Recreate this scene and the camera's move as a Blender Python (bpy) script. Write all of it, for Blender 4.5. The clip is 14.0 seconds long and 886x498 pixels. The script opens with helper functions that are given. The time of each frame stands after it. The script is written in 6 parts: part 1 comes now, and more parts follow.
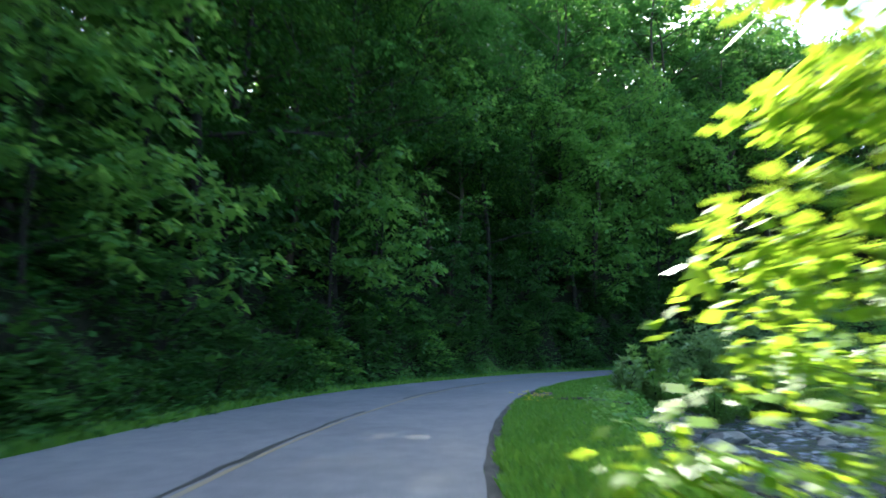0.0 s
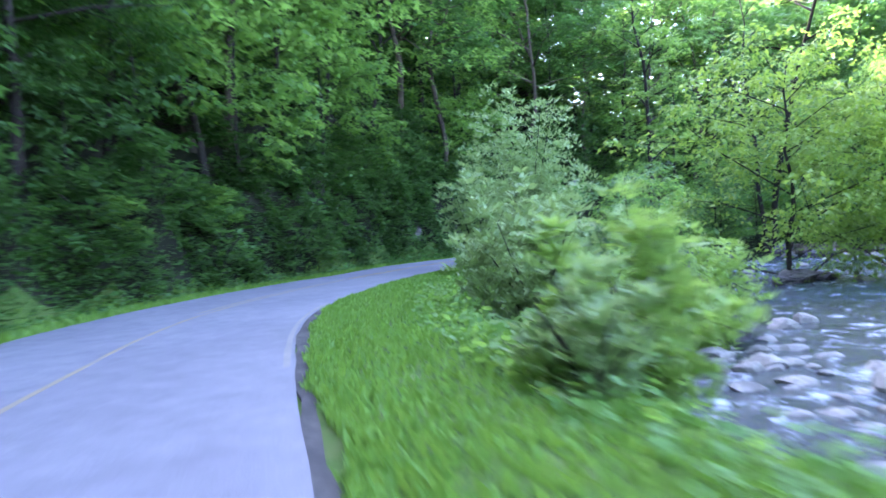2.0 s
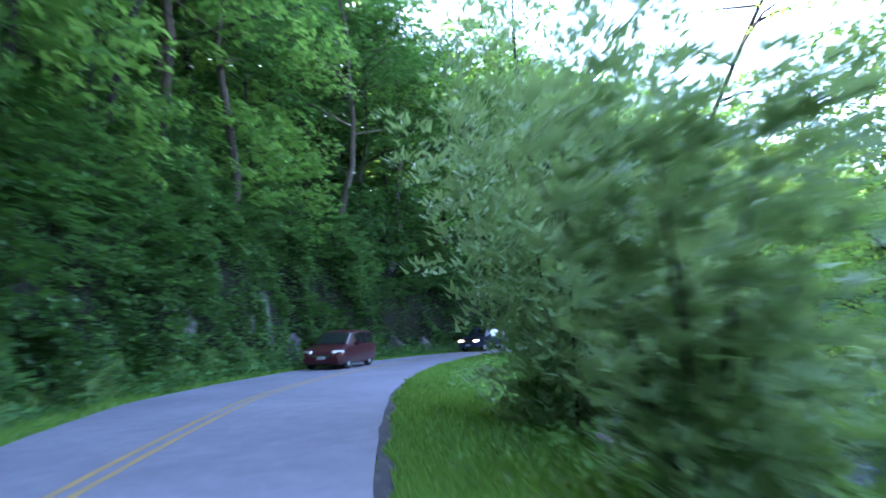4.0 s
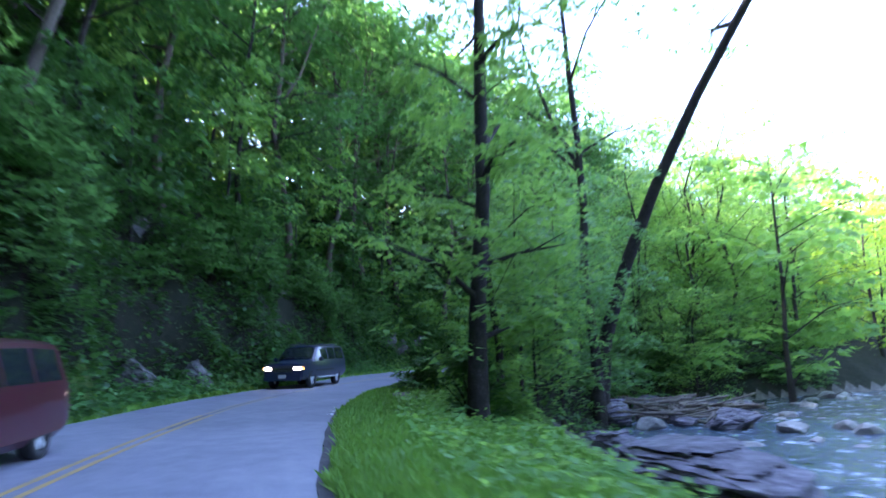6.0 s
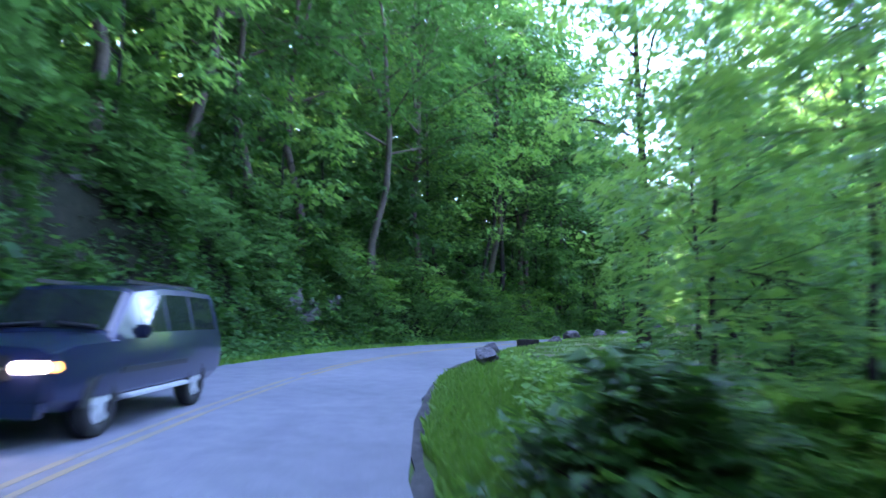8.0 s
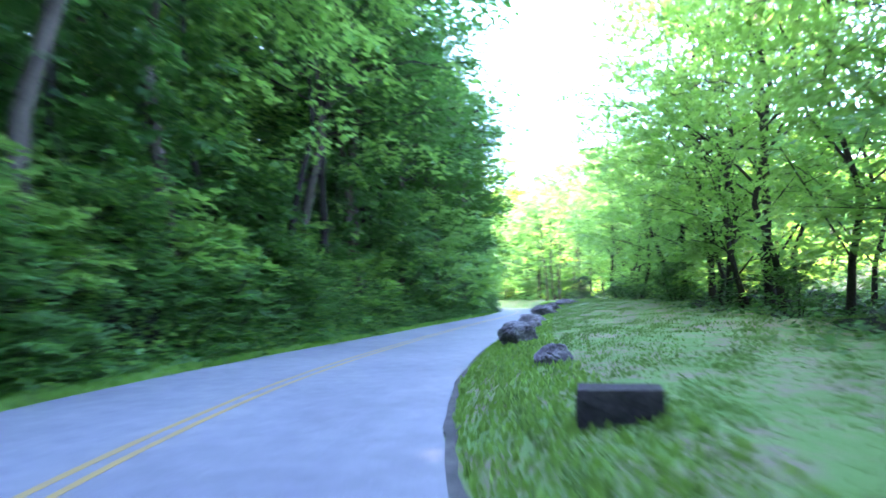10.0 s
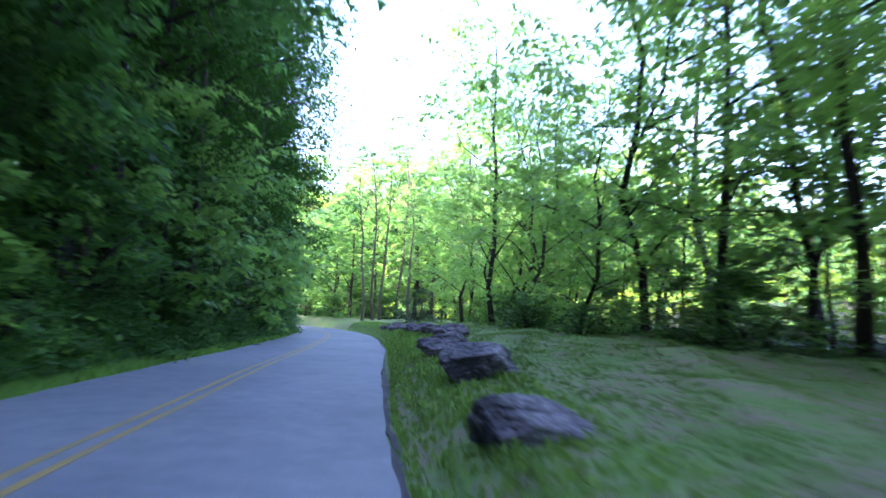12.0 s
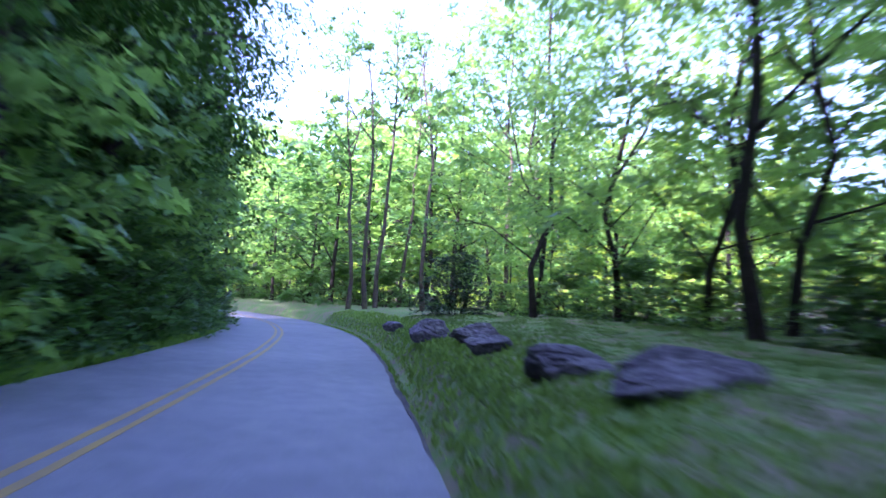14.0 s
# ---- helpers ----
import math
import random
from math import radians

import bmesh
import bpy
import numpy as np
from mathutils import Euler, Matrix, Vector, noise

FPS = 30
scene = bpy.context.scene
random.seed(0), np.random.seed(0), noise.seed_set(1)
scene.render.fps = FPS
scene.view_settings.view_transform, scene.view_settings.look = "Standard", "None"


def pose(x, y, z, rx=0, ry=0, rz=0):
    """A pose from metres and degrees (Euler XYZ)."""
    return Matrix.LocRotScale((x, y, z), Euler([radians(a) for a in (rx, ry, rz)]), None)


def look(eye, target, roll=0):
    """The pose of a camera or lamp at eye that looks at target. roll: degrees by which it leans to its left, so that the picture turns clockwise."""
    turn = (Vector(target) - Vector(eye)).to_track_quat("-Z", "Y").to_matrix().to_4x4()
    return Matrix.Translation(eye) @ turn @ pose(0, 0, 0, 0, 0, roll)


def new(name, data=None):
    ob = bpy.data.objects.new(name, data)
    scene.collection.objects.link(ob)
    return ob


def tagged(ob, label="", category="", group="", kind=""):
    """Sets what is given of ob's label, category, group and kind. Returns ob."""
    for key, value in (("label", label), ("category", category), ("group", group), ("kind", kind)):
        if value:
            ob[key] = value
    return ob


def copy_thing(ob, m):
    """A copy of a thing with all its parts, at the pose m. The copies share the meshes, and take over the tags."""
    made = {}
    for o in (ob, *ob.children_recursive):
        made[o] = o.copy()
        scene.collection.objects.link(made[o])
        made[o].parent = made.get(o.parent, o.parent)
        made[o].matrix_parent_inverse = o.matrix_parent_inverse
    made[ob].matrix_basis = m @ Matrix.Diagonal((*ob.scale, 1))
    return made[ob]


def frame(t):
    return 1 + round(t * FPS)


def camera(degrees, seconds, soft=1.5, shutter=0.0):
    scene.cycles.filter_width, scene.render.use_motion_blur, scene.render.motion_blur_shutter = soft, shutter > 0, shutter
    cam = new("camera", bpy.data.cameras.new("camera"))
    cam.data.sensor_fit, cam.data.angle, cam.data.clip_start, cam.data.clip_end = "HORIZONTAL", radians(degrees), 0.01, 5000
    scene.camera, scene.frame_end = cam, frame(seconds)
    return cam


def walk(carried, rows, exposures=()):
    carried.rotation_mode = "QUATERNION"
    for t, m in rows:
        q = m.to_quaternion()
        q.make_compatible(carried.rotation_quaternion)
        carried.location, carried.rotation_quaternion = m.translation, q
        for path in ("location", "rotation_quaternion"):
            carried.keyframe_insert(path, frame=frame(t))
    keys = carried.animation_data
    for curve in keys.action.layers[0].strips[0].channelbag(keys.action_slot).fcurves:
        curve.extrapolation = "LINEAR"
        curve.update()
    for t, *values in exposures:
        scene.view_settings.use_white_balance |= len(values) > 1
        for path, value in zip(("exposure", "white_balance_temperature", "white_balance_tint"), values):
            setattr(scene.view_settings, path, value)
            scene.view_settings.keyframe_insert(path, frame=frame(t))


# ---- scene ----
cam = camera(66.53, 14.0, soft=1.6, shutter=0.62)
ROWS = [
    (0.00, pose(-0.342, 0.648, 1.357, 98.441, -0.003, -0.296)),
    (0.50, pose(-0.394, 5.855, 1.356, 97.548, 1.716, -3.915)),
    (1.00, pose(-0.055, 11.010, 1.334, 93.206, 5.830, -17.830)),
    (1.50, pose(0.626, 16.090, 1.347, 91.648, 5.498, -28.213)),
    (2.00, pose(1.646, 21.072, 1.359, 89.092, 3.472, -34.679)),
    (2.50, pose(3.117, 25.896, 1.349, 92.202, 2.563, -41.236)),
    (2.70, pose(3.842, 27.774, 1.347, 93.306, 3.413, -43.257)),
    (3.20, pose(5.870, 32.413, 1.346, 95.020, 3.084, -48.019)),
    (3.70, pose(8.723, 36.710, 1.354, 96.454, 2.373, -54.068)),
    (4.30, pose(13.031, 41.328, 1.361, 97.605, 1.540, -61.096)),
    (4.80, pose(17.189, 44.653, 1.354, 97.922, 1.289, -65.110)),
    (5.00, pose(18.877, 45.939, 1.357, 98.001, 1.436, -67.166)),
    (5.50, pose(23.297, 48.941, 1.332, 97.858, 1.883, -71.264)),
    (6.00, pose(27.856, 51.651, 1.363, 98.396, 1.672, -78.078)),
    (6.50, pose(32.342, 53.920, 1.367, 96.194, 1.741, -79.338)),
    (7.00, pose(36.769, 55.792, 1.353, 95.384, -0.057, -83.531)),
    (7.20, pose(38.556, 56.451, 1.290, 96.737, -1.301, -85.074)),
    (7.70, pose(43.130, 57.981, 1.267, 96.517, -1.215, -87.802)),
    (8.20, pose(47.919, 58.969, 1.286, 95.714, -0.435, -91.113)),
    (8.80, pose(53.823, 59.462, 1.329, 94.664, 0.681, -95.554)),
    (9.30, pose(58.770, 59.316, 1.350, 94.285, 1.141, -99.334)),
    (9.50, pose(60.734, 59.278, 1.332, 94.334, 1.925, -101.284)),
    (10.00, pose(65.667, 58.766, 1.354, 94.340, 1.513, -107.965)),
    (10.50, pose(70.686, 57.602, 1.328, 94.183, 0.672, -115.825)),
    (11.00, pose(75.675, 55.835, 1.375, 94.230, -0.482, -120.550)),
    (11.50, pose(80.535, 53.669, 1.349, 94.971, -1.679, -124.010)),
    (12.00, pose(85.310, 51.314, 1.333, 95.992, -2.671, -125.452)),
    (12.50, pose(90.117, 48.767, 1.364, 95.744, -2.748, -126.598)),
    (13.00, pose(95.045, 46.065, 1.374, 94.349, -2.362, -126.238)),
    (13.50, pose(100.158, 43.234, 1.348, 94.490, -3.309, -126.614)),
    (14.00, pose(105.353, 40.149, 1.373, 94.914, -3.519, -126.347)),
]
EXPOSURES = [(0.0, 2.4, 6150, 0), (0.5, 4.05, 6100, 0), (1.5, 4.2, 6150, 28), (2.7, 4.2, 6100, 28), (5.0, 3.88, 5700, 23), (7.0, 4.1, 5650, 34),
             (9.5, 5.13, 5820, 24), (10.5, 4.72, 5700, 28), (11.5, 4.1, 5650, 32), (12.5, 3.6, 5600, 40), (14.0, 3.35, 5300, 54)]
walk(cam, ROWS, EXPOSURES)

# ---------------------------------------------------------------- light
SUN_AZ, SUN_EL = 0.0, 39.3          # degrees clockwise from +y, and above the horizon
world = bpy.data.worlds.new("sky")
scene.world = world
world.use_nodes = True
wn = world.node_tree
wn.nodes.clear()
sky = wn.nodes.new("ShaderNodeTexSky")
sky.sky_type = 'NISHITA'
sky.sun_disc = False
sky.sun_elevation = radians(SUN_EL)
sky.sun_rotation = radians(SUN_AZ)
sky.altitude = 400
sky.dust_density = 2.0
bg = wn.nodes.new("ShaderNodeBackground")
bg.inputs["Strength"].default_value = 0.15
wout = wn.nodes.new("ShaderNodeOutputWorld")
wn.links.new(sky.outputs[0], bg.inputs[0])
wn.links.new(bg.outputs[0], wout.inputs[0])

sun_data = bpy.data.lights.new("sun", 'SUN')
sun_data.energy = 4.0
sun_data.angle = radians(0.6)
sun_data.color = (1.0, 0.93, 0.80)
sun = new("sun", sun_data)
az, el = radians(SUN_AZ), radians(SUN_EL)
sun.matrix_world = look((60 * math.sin(az), 60 * math.cos(az), 60 * math.tan(el)), (0, 0, 0))


# ---------------------------------------------------------------- materials
def material(name):
    m = bpy.data.materials.new(name)
    m.use_nodes = True
    nt = m.node_tree
    nt.nodes.clear()
    out = nt.nodes.new("ShaderNodeOutputMaterial")
    return m, nt, out


def node(nt, kind, **values):
    n = nt.nodes.new(kind)
    for key, value in values.items():
        if key == "op":
            n.operation = value
        elif key == "blend":
            n.blend_type = value
        else:
            n.inputs[key.replace("_", " ")].default_value = value
    return n


def noise_at(nt, scale, detail=4.0, rough=0.55, coords=None):
    n = node(nt, "ShaderNodeTexNoise", Scale=scale, Detail=detail, Roughness=rough)
    if coords is not None:
        nt.links.new(coords, n.inputs["Vector"])
    return n


def ramp(nt, fac, stops):
    r = nt.nodes.new("ShaderNodeValToRGB")
    el_ = r.color_ramp.elements
    while len(el_) < len(stops):
        el_.new(0.5)
    for e, (p, c) in zip(el_, stops):
        e.position = p
        e.color = (*c, 1.0)
    nt.links.new(fac, r.inputs[0])
    return r


def world_coords(nt):
    g = nt.nodes.new("ShaderNodeNewGeometry")
    return g.outputs["Position"]


def object_coords(nt):
    g = nt.nodes.new("ShaderNodeTexCoord")
    return g.outputs["Object"]


def bumped(nt, height, strength, distance=0.05):
    b = node(nt, "ShaderNodeBump", Strength=strength, Distance=distance)
    nt.links.new(height, b.inputs["Height"])
    return b.outputs[0]


def leaf_material(name, dark, light, glow, share=0.45, rough=0.45, gloss=0.22):
    """Leaves: a reflecting and a light-passing share, varied leaf by leaf and plant by plant."""
    m, nt, out = material(name)
    geo = nt.nodes.new("ShaderNodeNewGeometry")
    info = nt.nodes.new("ShaderNodeObjectInfo")
    add = node(nt, "ShaderNodeMath", op='MULTIPLY_ADD')
    nt.links.new(info.outputs["Random"], add.inputs[0])
    add.inputs[1].default_value = 0.4
    sc = node(nt, "ShaderNodeMath", op='MULTIPLY')
    nt.links.new(geo.outputs["Random Per Island"], sc.inputs[0])
    sc.inputs[1].default_value = 0.6
    nt.links.new(sc.outputs[0], add.inputs[2])
    col = ramp(nt, add.outputs[0], [(0.0, dark), (0.55, tuple((a + b) / 2 for a, b in zip(dark, light))), (1.0, light)])
    tcol = ramp(nt, add.outputs[0], [(0.0, tuple(g * 0.7 for g in glow)), (1.0, glow)])
    p = node(nt, "ShaderNodeBsdfPrincipled", Roughness=rough, Specular_IOR_Level=gloss)
    nt.links.new(col.outputs[0], p.inputs["Base Color"])
    t = nt.nodes.new("ShaderNodeBsdfTranslucent")
    nt.links.new(tcol.outputs[0], t.inputs[0])
    mix = node(nt, "ShaderNodeMixShader", Fac=share)
    nt.links.new(p.outputs[0], mix.inputs[1])
    nt.links.new(t.outputs[0], mix.inputs[2])
    nt.links.new(mix.outputs[0], out.inputs[0])
    return m


def mottled(name, scale, stops, rough=0.85, bump=0.4, bump_scale=None, distance=0.05, world_space=True, metal=0.0, fine=6.0):
    """A rough surface of two scales of noise."""
    m, nt, out = material(name)
    co = world_coords(nt) if world_space else object_coords(nt)
    a = noise_at(nt, scale, 5.0, 0.6, co)
    b = noise_at(nt, scale * fine, 4.0, 0.6, co)
    mx = node(nt, "ShaderNodeMath", op='MULTIPLY_ADD')
    nt.links.new(b.outputs[0], mx.inputs[0])
    mx.inputs[1].default_value = 0.5
    half = node(nt, "ShaderNodeMath", op='MULTIPLY')
    half.inputs[1].default_value = 0.5
    nt.links.new(a.outputs[0], half.inputs[0])
    nt.links.new(half.outputs[0], mx.inputs[2])
    col = ramp(nt, mx.outputs[0], stops)
    p = node(nt, "ShaderNodeBsdfPrincipled", Roughness=rough, Metallic=metal, Specular_IOR_Level=0.15 if rough > 0.8 else 0.5)
    nt.links.new(col.outputs[0], p.inputs["Base Color"])
    if bump:
        bn = noise_at(nt, bump_scale or scale * 8, 5.0, 0.65, co)
        nt.links.new(bumped(nt, bn.outputs[0], bump, distance), p.inputs["Normal"])
    nt.links.new(p.outputs[0], out.inputs[0])
    return m


def stone(name, scale, stops, distance):
    """Bedded stone: streaks along tilted beds over blotches, with rough relief."""
    m, nt, out = material(name)
    co = world_coords(nt)
    turn = node(nt, "ShaderNodeMapping")
    turn.inputs["Rotation"].default_value = (0.35, -0.3, 0.4)
    turn.inputs["Scale"].default_value = (0.6, 0.6, 4.0)
    nt.links.new(co, turn.inputs["Vector"])
    streak = noise_at(nt, scale * 1.6, 6.0, 0.62, turn.outputs[0])
    blotch = noise_at(nt, scale, 5.0, 0.6, co)
    fine = noise_at(nt, scale * 12, 4.0, 0.65, co)
    a = node(nt, "ShaderNodeMath", op='MULTIPLY_ADD')
    a.inputs[1].default_value = 0.28
    b = node(nt, "ShaderNodeMath", op='MULTIPLY_ADD')
    b.inputs[1].default_value = 0.47
    c = node(nt, "ShaderNodeMath", op='MULTIPLY')
    c.inputs[1].default_value = 0.25
    nt.links.new(fine.outputs[0], c.inputs[0])
    nt.links.new(blotch.outputs[0], b.inputs[0])
    nt.links.new(c.outputs[0], b.inputs[2])
    nt.links.new(streak.outputs[0], a.inputs[0])
    nt.links.new(b.outputs[0], a.inputs[2])
    col = ramp(nt, a.outputs[0], stops)
    p = node(nt, "ShaderNodeBsdfPrincipled", Roughness=0.85, Specular_IOR_Level=0.3)
    nt.links.new(col.outputs[0], p.inputs["Base Color"])
    nt.links.new(bumped(nt, a.outputs[0], 1.0, distance), p.inputs["Normal"])
    nt.links.new(p.outputs[0], out.inputs[0])
    return m


def plain(name, color, rough=0.5, metal=0.0, coat=0.0, emit=0.0, emit_color=(1, 1, 1)):
    m, nt, out = material(name)
    p = node(nt, "ShaderNodeBsdfPrincipled", Roughness=rough, Metallic=metal)
    p.inputs["Base Color"].default_value = (*color, 1)
    p.inputs["Coat Weight"].default_value = coat
    if emit:
        p.inputs["Emission Color"].default_value = (*emit_color, 1)
        p.inputs["Emission Strength"].default_value = emit
    nt.links.new(p.outputs[0], out.inputs[0])
    return m


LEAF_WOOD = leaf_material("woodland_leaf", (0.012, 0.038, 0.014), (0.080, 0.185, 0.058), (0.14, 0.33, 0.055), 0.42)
LEAF_LIME = leaf_material("fresh_leaf", (0.058, 0.155, 0.038), (0.150, 0.310, 0.085), (0.33, 0.58, 0.095), 0.5)
LEAF_MID = leaf_material("broad_leaf", (0.030, 0.090, 0.032), (0.110, 0.240, 0.082), (0.20, 0.41, 0.085), 0.45)
# sunlight is put into this yellower, brighter leaf colour
LEAF_SUN_TINTED = leaf_material("sun_tinted_leaf", (0.10, 0.21, 0.026), (0.24, 0.40, 0.055), (0.50, 0.68, 0.055), 0.5)
LEAF_OLIVE = leaf_material("olive_green_leaf", (0.085, 0.175, 0.040), (0.215, 0.350, 0.085), (0.36, 0.55, 0.08), 0.48)
FLOWER = leaf_material("yellow_petal", (0.55, 0.42, 0.02), (0.85, 0.72, 0.05), (0.7, 0.6, 0.05), 0.4)
LEAF_VINE = leaf_material("vine_leaf", (0.014, 0.052, 0.014), (0.066, 0.170, 0.040), (0.09, 0.22, 0.025), 0.3)
LEAF_HERB = leaf_material("herb_leaf", (0.034, 0.110, 0.030), (0.110, 0.255, 0.075), (0.15, 0.35, 0.06), 0.35)
LEAF_PALE = leaf_material("pale_green_leaf", (0.15, 0.28, 0.07), (0.32, 0.47, 0.16), (0.36, 0.56, 0.10), 0.45)
LEAF_WILLOW = leaf_material("silvery_leaf", (0.20, 0.32, 0.13), (0.40, 0.53, 0.27), (0.36, 0.52, 0.15), 0.42)
LEAF_CEDAR = leaf_material("cedar_needle", (0.015, 0.045, 0.025), (0.035, 0.085, 0.045), (0.03, 0.08, 0.03), 0.2)
# needles darkened to carry the shade of a slope turned from the light
LEAF_HEMLOCK_SHADED = leaf_material("hemlock_needle_shaded", (0.012, 0.042, 0.008), (0.048, 0.124, 0.022), (0.07, 0.175, 0.017), 0.30, 0.8, 0.06)
GRASS_LONG = leaf_material("grass_blade", (0.095, 0.225, 0.040), (0.215, 0.395, 0.085), (0.26, 0.46, 0.06), 0.4)
GRASS_EDGE = leaf_material("edge_grass_blade", (0.10, 0.205, 0.040), (0.22, 0.36, 0.075), (0.24, 0.42, 0.06), 0.4)
GRASS_MOWN = leaf_material("mown_grass_blade", (0.110, 0.200, 0.062), (0.230, 0.345, 0.125), (0.20, 0.35, 0.070), 0.4, 0.8, 0.1)
BARK = mottled("grey_bark", 3.0, [(0.3, (0.011, 0.009, 0.008)), (0.55, (0.034, 0.029, 0.025)), (0.75, (0.075, 0.066, 0.055))],
               0.9, 0.8, 14.0, 0.04, world_space=False)
BARK_PALE = mottled("pale_bark", 2.0, [(0.3, (0.035, 0.029, 0.022)), (0.55, (0.090, 0.074, 0.056)), (0.75, (0.17, 0.145, 0.11))],
                    0.9, 0.5, 12.0, 0.03, world_space=False)
ROCK = stone("limestone", 1.1, [(0.30, (0.030, 0.029, 0.028)), (0.46, (0.070, 0.067, 0.064)), (0.56, (0.15, 0.145, 0.135)), (0.68, (0.34, 0.325, 0.30))], 0.10)
ROCK_DARK = stone("ledge_stone", 2.4, [(0.28, (0.018, 0.016, 0.019)), (0.46, (0.075, 0.068, 0.080)), (0.58, (0.17, 0.155, 0.175)), (0.70, (0.33, 0.30, 0.325))], 0.05)
BOULDER_STONE = mottled("boulder_stone", 1.7, [(0.32, (0.022, 0.020, 0.024)), (0.46, (0.070, 0.062, 0.075)), (0.56, (0.150, 0.134, 0.158)), (0.70, (0.30, 0.275, 0.305))], 0.8, 1.0, 9.0, 0.05)
ROCK_PALE = mottled("river_stone", 1.6, [(0.25, (0.07, 0.066, 0.063)), (0.5, (0.19, 0.18, 0.17)), (0.7, (0.36, 0.345, 0.33))],
                    0.6, 0.6, 8.0, 0.05)
DRIFTWOOD = mottled("driftwood", 3.0, [(0.25, (0.045, 0.036, 0.029)), (0.5, (0.13, 0.11, 0.09)), (0.7, (0.28, 0.25, 0.21))],
                    0.85, 0.7, 20.0, 0.03, world_space=False)
GRASS_SOIL = mottled("grass_ground", 0.8, [(0.25, (0.035, 0.075, 0.018)), (0.5, (0.075, 0.140, 0.030)), (0.72, (0.14, 0.165, 0.065))],
                     0.95, 0.6, 30.0, 0.05)
MOWN_SOIL = mottled("worn_grass_ground", 0.9, [(0.30, (0.075, 0.160, 0.040)), (0.46, (0.118, 0.210, 0.062)), (0.52, (0.155, 0.190, 0.085)), (0.57, (0.190, 0.165, 0.112)), (0.72, (0.235, 0.200, 0.155))],
                    0.95, 0.6, 26.0, 0.04)
BARE_SOIL = mottled("bare_soil", 1.6, [(0.3, (0.075, 0.058, 0.048)), (0.5, (0.150, 0.120, 0.105)), (0.7, (0.25, 0.21, 0.19))], 0.95, 1.0, 22.0, 0.05)
# dark soil, lowered further to carry the shade of the cliff's recesses
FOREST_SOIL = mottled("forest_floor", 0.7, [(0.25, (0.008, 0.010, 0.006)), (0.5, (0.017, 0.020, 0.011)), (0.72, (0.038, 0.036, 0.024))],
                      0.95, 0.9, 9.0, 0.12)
GRAVEL = mottled("river_gravel", 2.0, [(0.25, (0.035, 0.033, 0.028)), (0.5, (0.10, 0.092, 0.08)), (0.72, (0.24, 0.225, 0.20))],
                 0.85, 1.0, 10.0, 0.08)
APRON = mottled("broken_asphalt_edge", 1.5, [(0.25, (0.035, 0.034, 0.036)), (0.5, (0.075, 0.072, 0.072)), (0.72, (0.16, 0.15, 0.14))],
                0.9, 0.8, 40.0, 0.02)
YELLOW_WORN = mottled("faded_yellow_paint", 1.3, [(0.36, (0.19, 0.185, 0.20)), (0.52, (0.27, 0.215, 0.14)), (0.7, (0.36, 0.26, 0.12))], 0.7, 0.3, 60.0, 0.004, fine=14.0)
YELLOW = mottled("worn_yellow_paint", 1.3, [(0.34, (0.17, 0.155, 0.13)), (0.5, (0.33, 0.215, 0.065)), (0.7, (0.45, 0.27, 0.065))], 0.7, 0.3, 60.0, 0.004, fine=14.0)
WHITE_PAINT = mottled("worn_white_paint", 1.1, [(0.42, (0.17, 0.165, 0.165)), (0.54, (0.23, 0.21, 0.19)), (0.7, (0.31, 0.285, 0.25))], 0.7, 0.3, 60.0, 0.004, fine=14.0)
BLOCK = mottled("dark_block_stone", 2.5, [(0.25, (0.012, 0.011, 0.012)), (0.5, (0.040, 0.034, 0.036)), (0.72, (0.085, 0.075, 0.075))], 0.85, 0.8, 14.0, 0.03)
PAPER = mottled("white_paper", 8.0, [(0.3, (0.55, 0.55, 0.55)), (0.7, (0.78, 0.78, 0.77))], 0.9, 0.3, 30.0, 0.004)
TAR = mottled("tar_seam", 3.0, [(0.3, (0.018, 0.018, 0.022)), (0.7, (0.05, 0.05, 0.055))], 0.6, 0.3, 60.0, 0.004)


def asphalt_material():
    m, nt, out = material("asphalt")
    co = world_coords(nt)
    big = noise_at(nt, 0.25, 4.0, 0.6, co)
    mid = noise_at(nt, 2.5, 5.0, 0.65, co)
    grain = node(nt, "ShaderNodeTexVoronoi", Scale=70.0)
    nt.links.new(co, grain.inputs["Vector"])
    c1 = ramp(nt, big.outputs[0], [(0.3, (0.165, 0.163, 0.196)), (0.7, (0.240, 0.238, 0.278))])
    c2 = ramp(nt, mid.outputs[0], [(0.3, (0.80, 0.80, 0.82)), (0.7, (1.12, 1.12, 1.10))])
    c3 = ramp(nt, grain.outputs["Distance"], [(0.0, (1.15, 1.15, 1.15)), (0.6, (0.75, 0.75, 0.76))])
    mul = node(nt, "ShaderNodeMixRGB", blend='MULTIPLY', Fac=1.0)
    nt.links.new(c1.outputs[0], mul.inputs[1])
    nt.links.new(c2.outputs[0], mul.inputs[2])
    mul2 = node(nt, "ShaderNodeMixRGB", blend='MULTIPLY', Fac=0.8)
    nt.links.new(mul.outputs[0], mul2.inputs[1])
    nt.links.new(c3.outputs[0], mul2.inputs[2])
    p = node(nt, "ShaderNodeBsdfPrincipled", Roughness=0.72)
    nt.links.new(mul2.outputs[0], p.inputs["Base Color"])
    nt.links.new(bumped(nt, grain.outputs["Distance"], 0.35, 0.006), p.inputs["Normal"])
    nt.links.new(p.outputs[0], out.inputs[0])
    return m


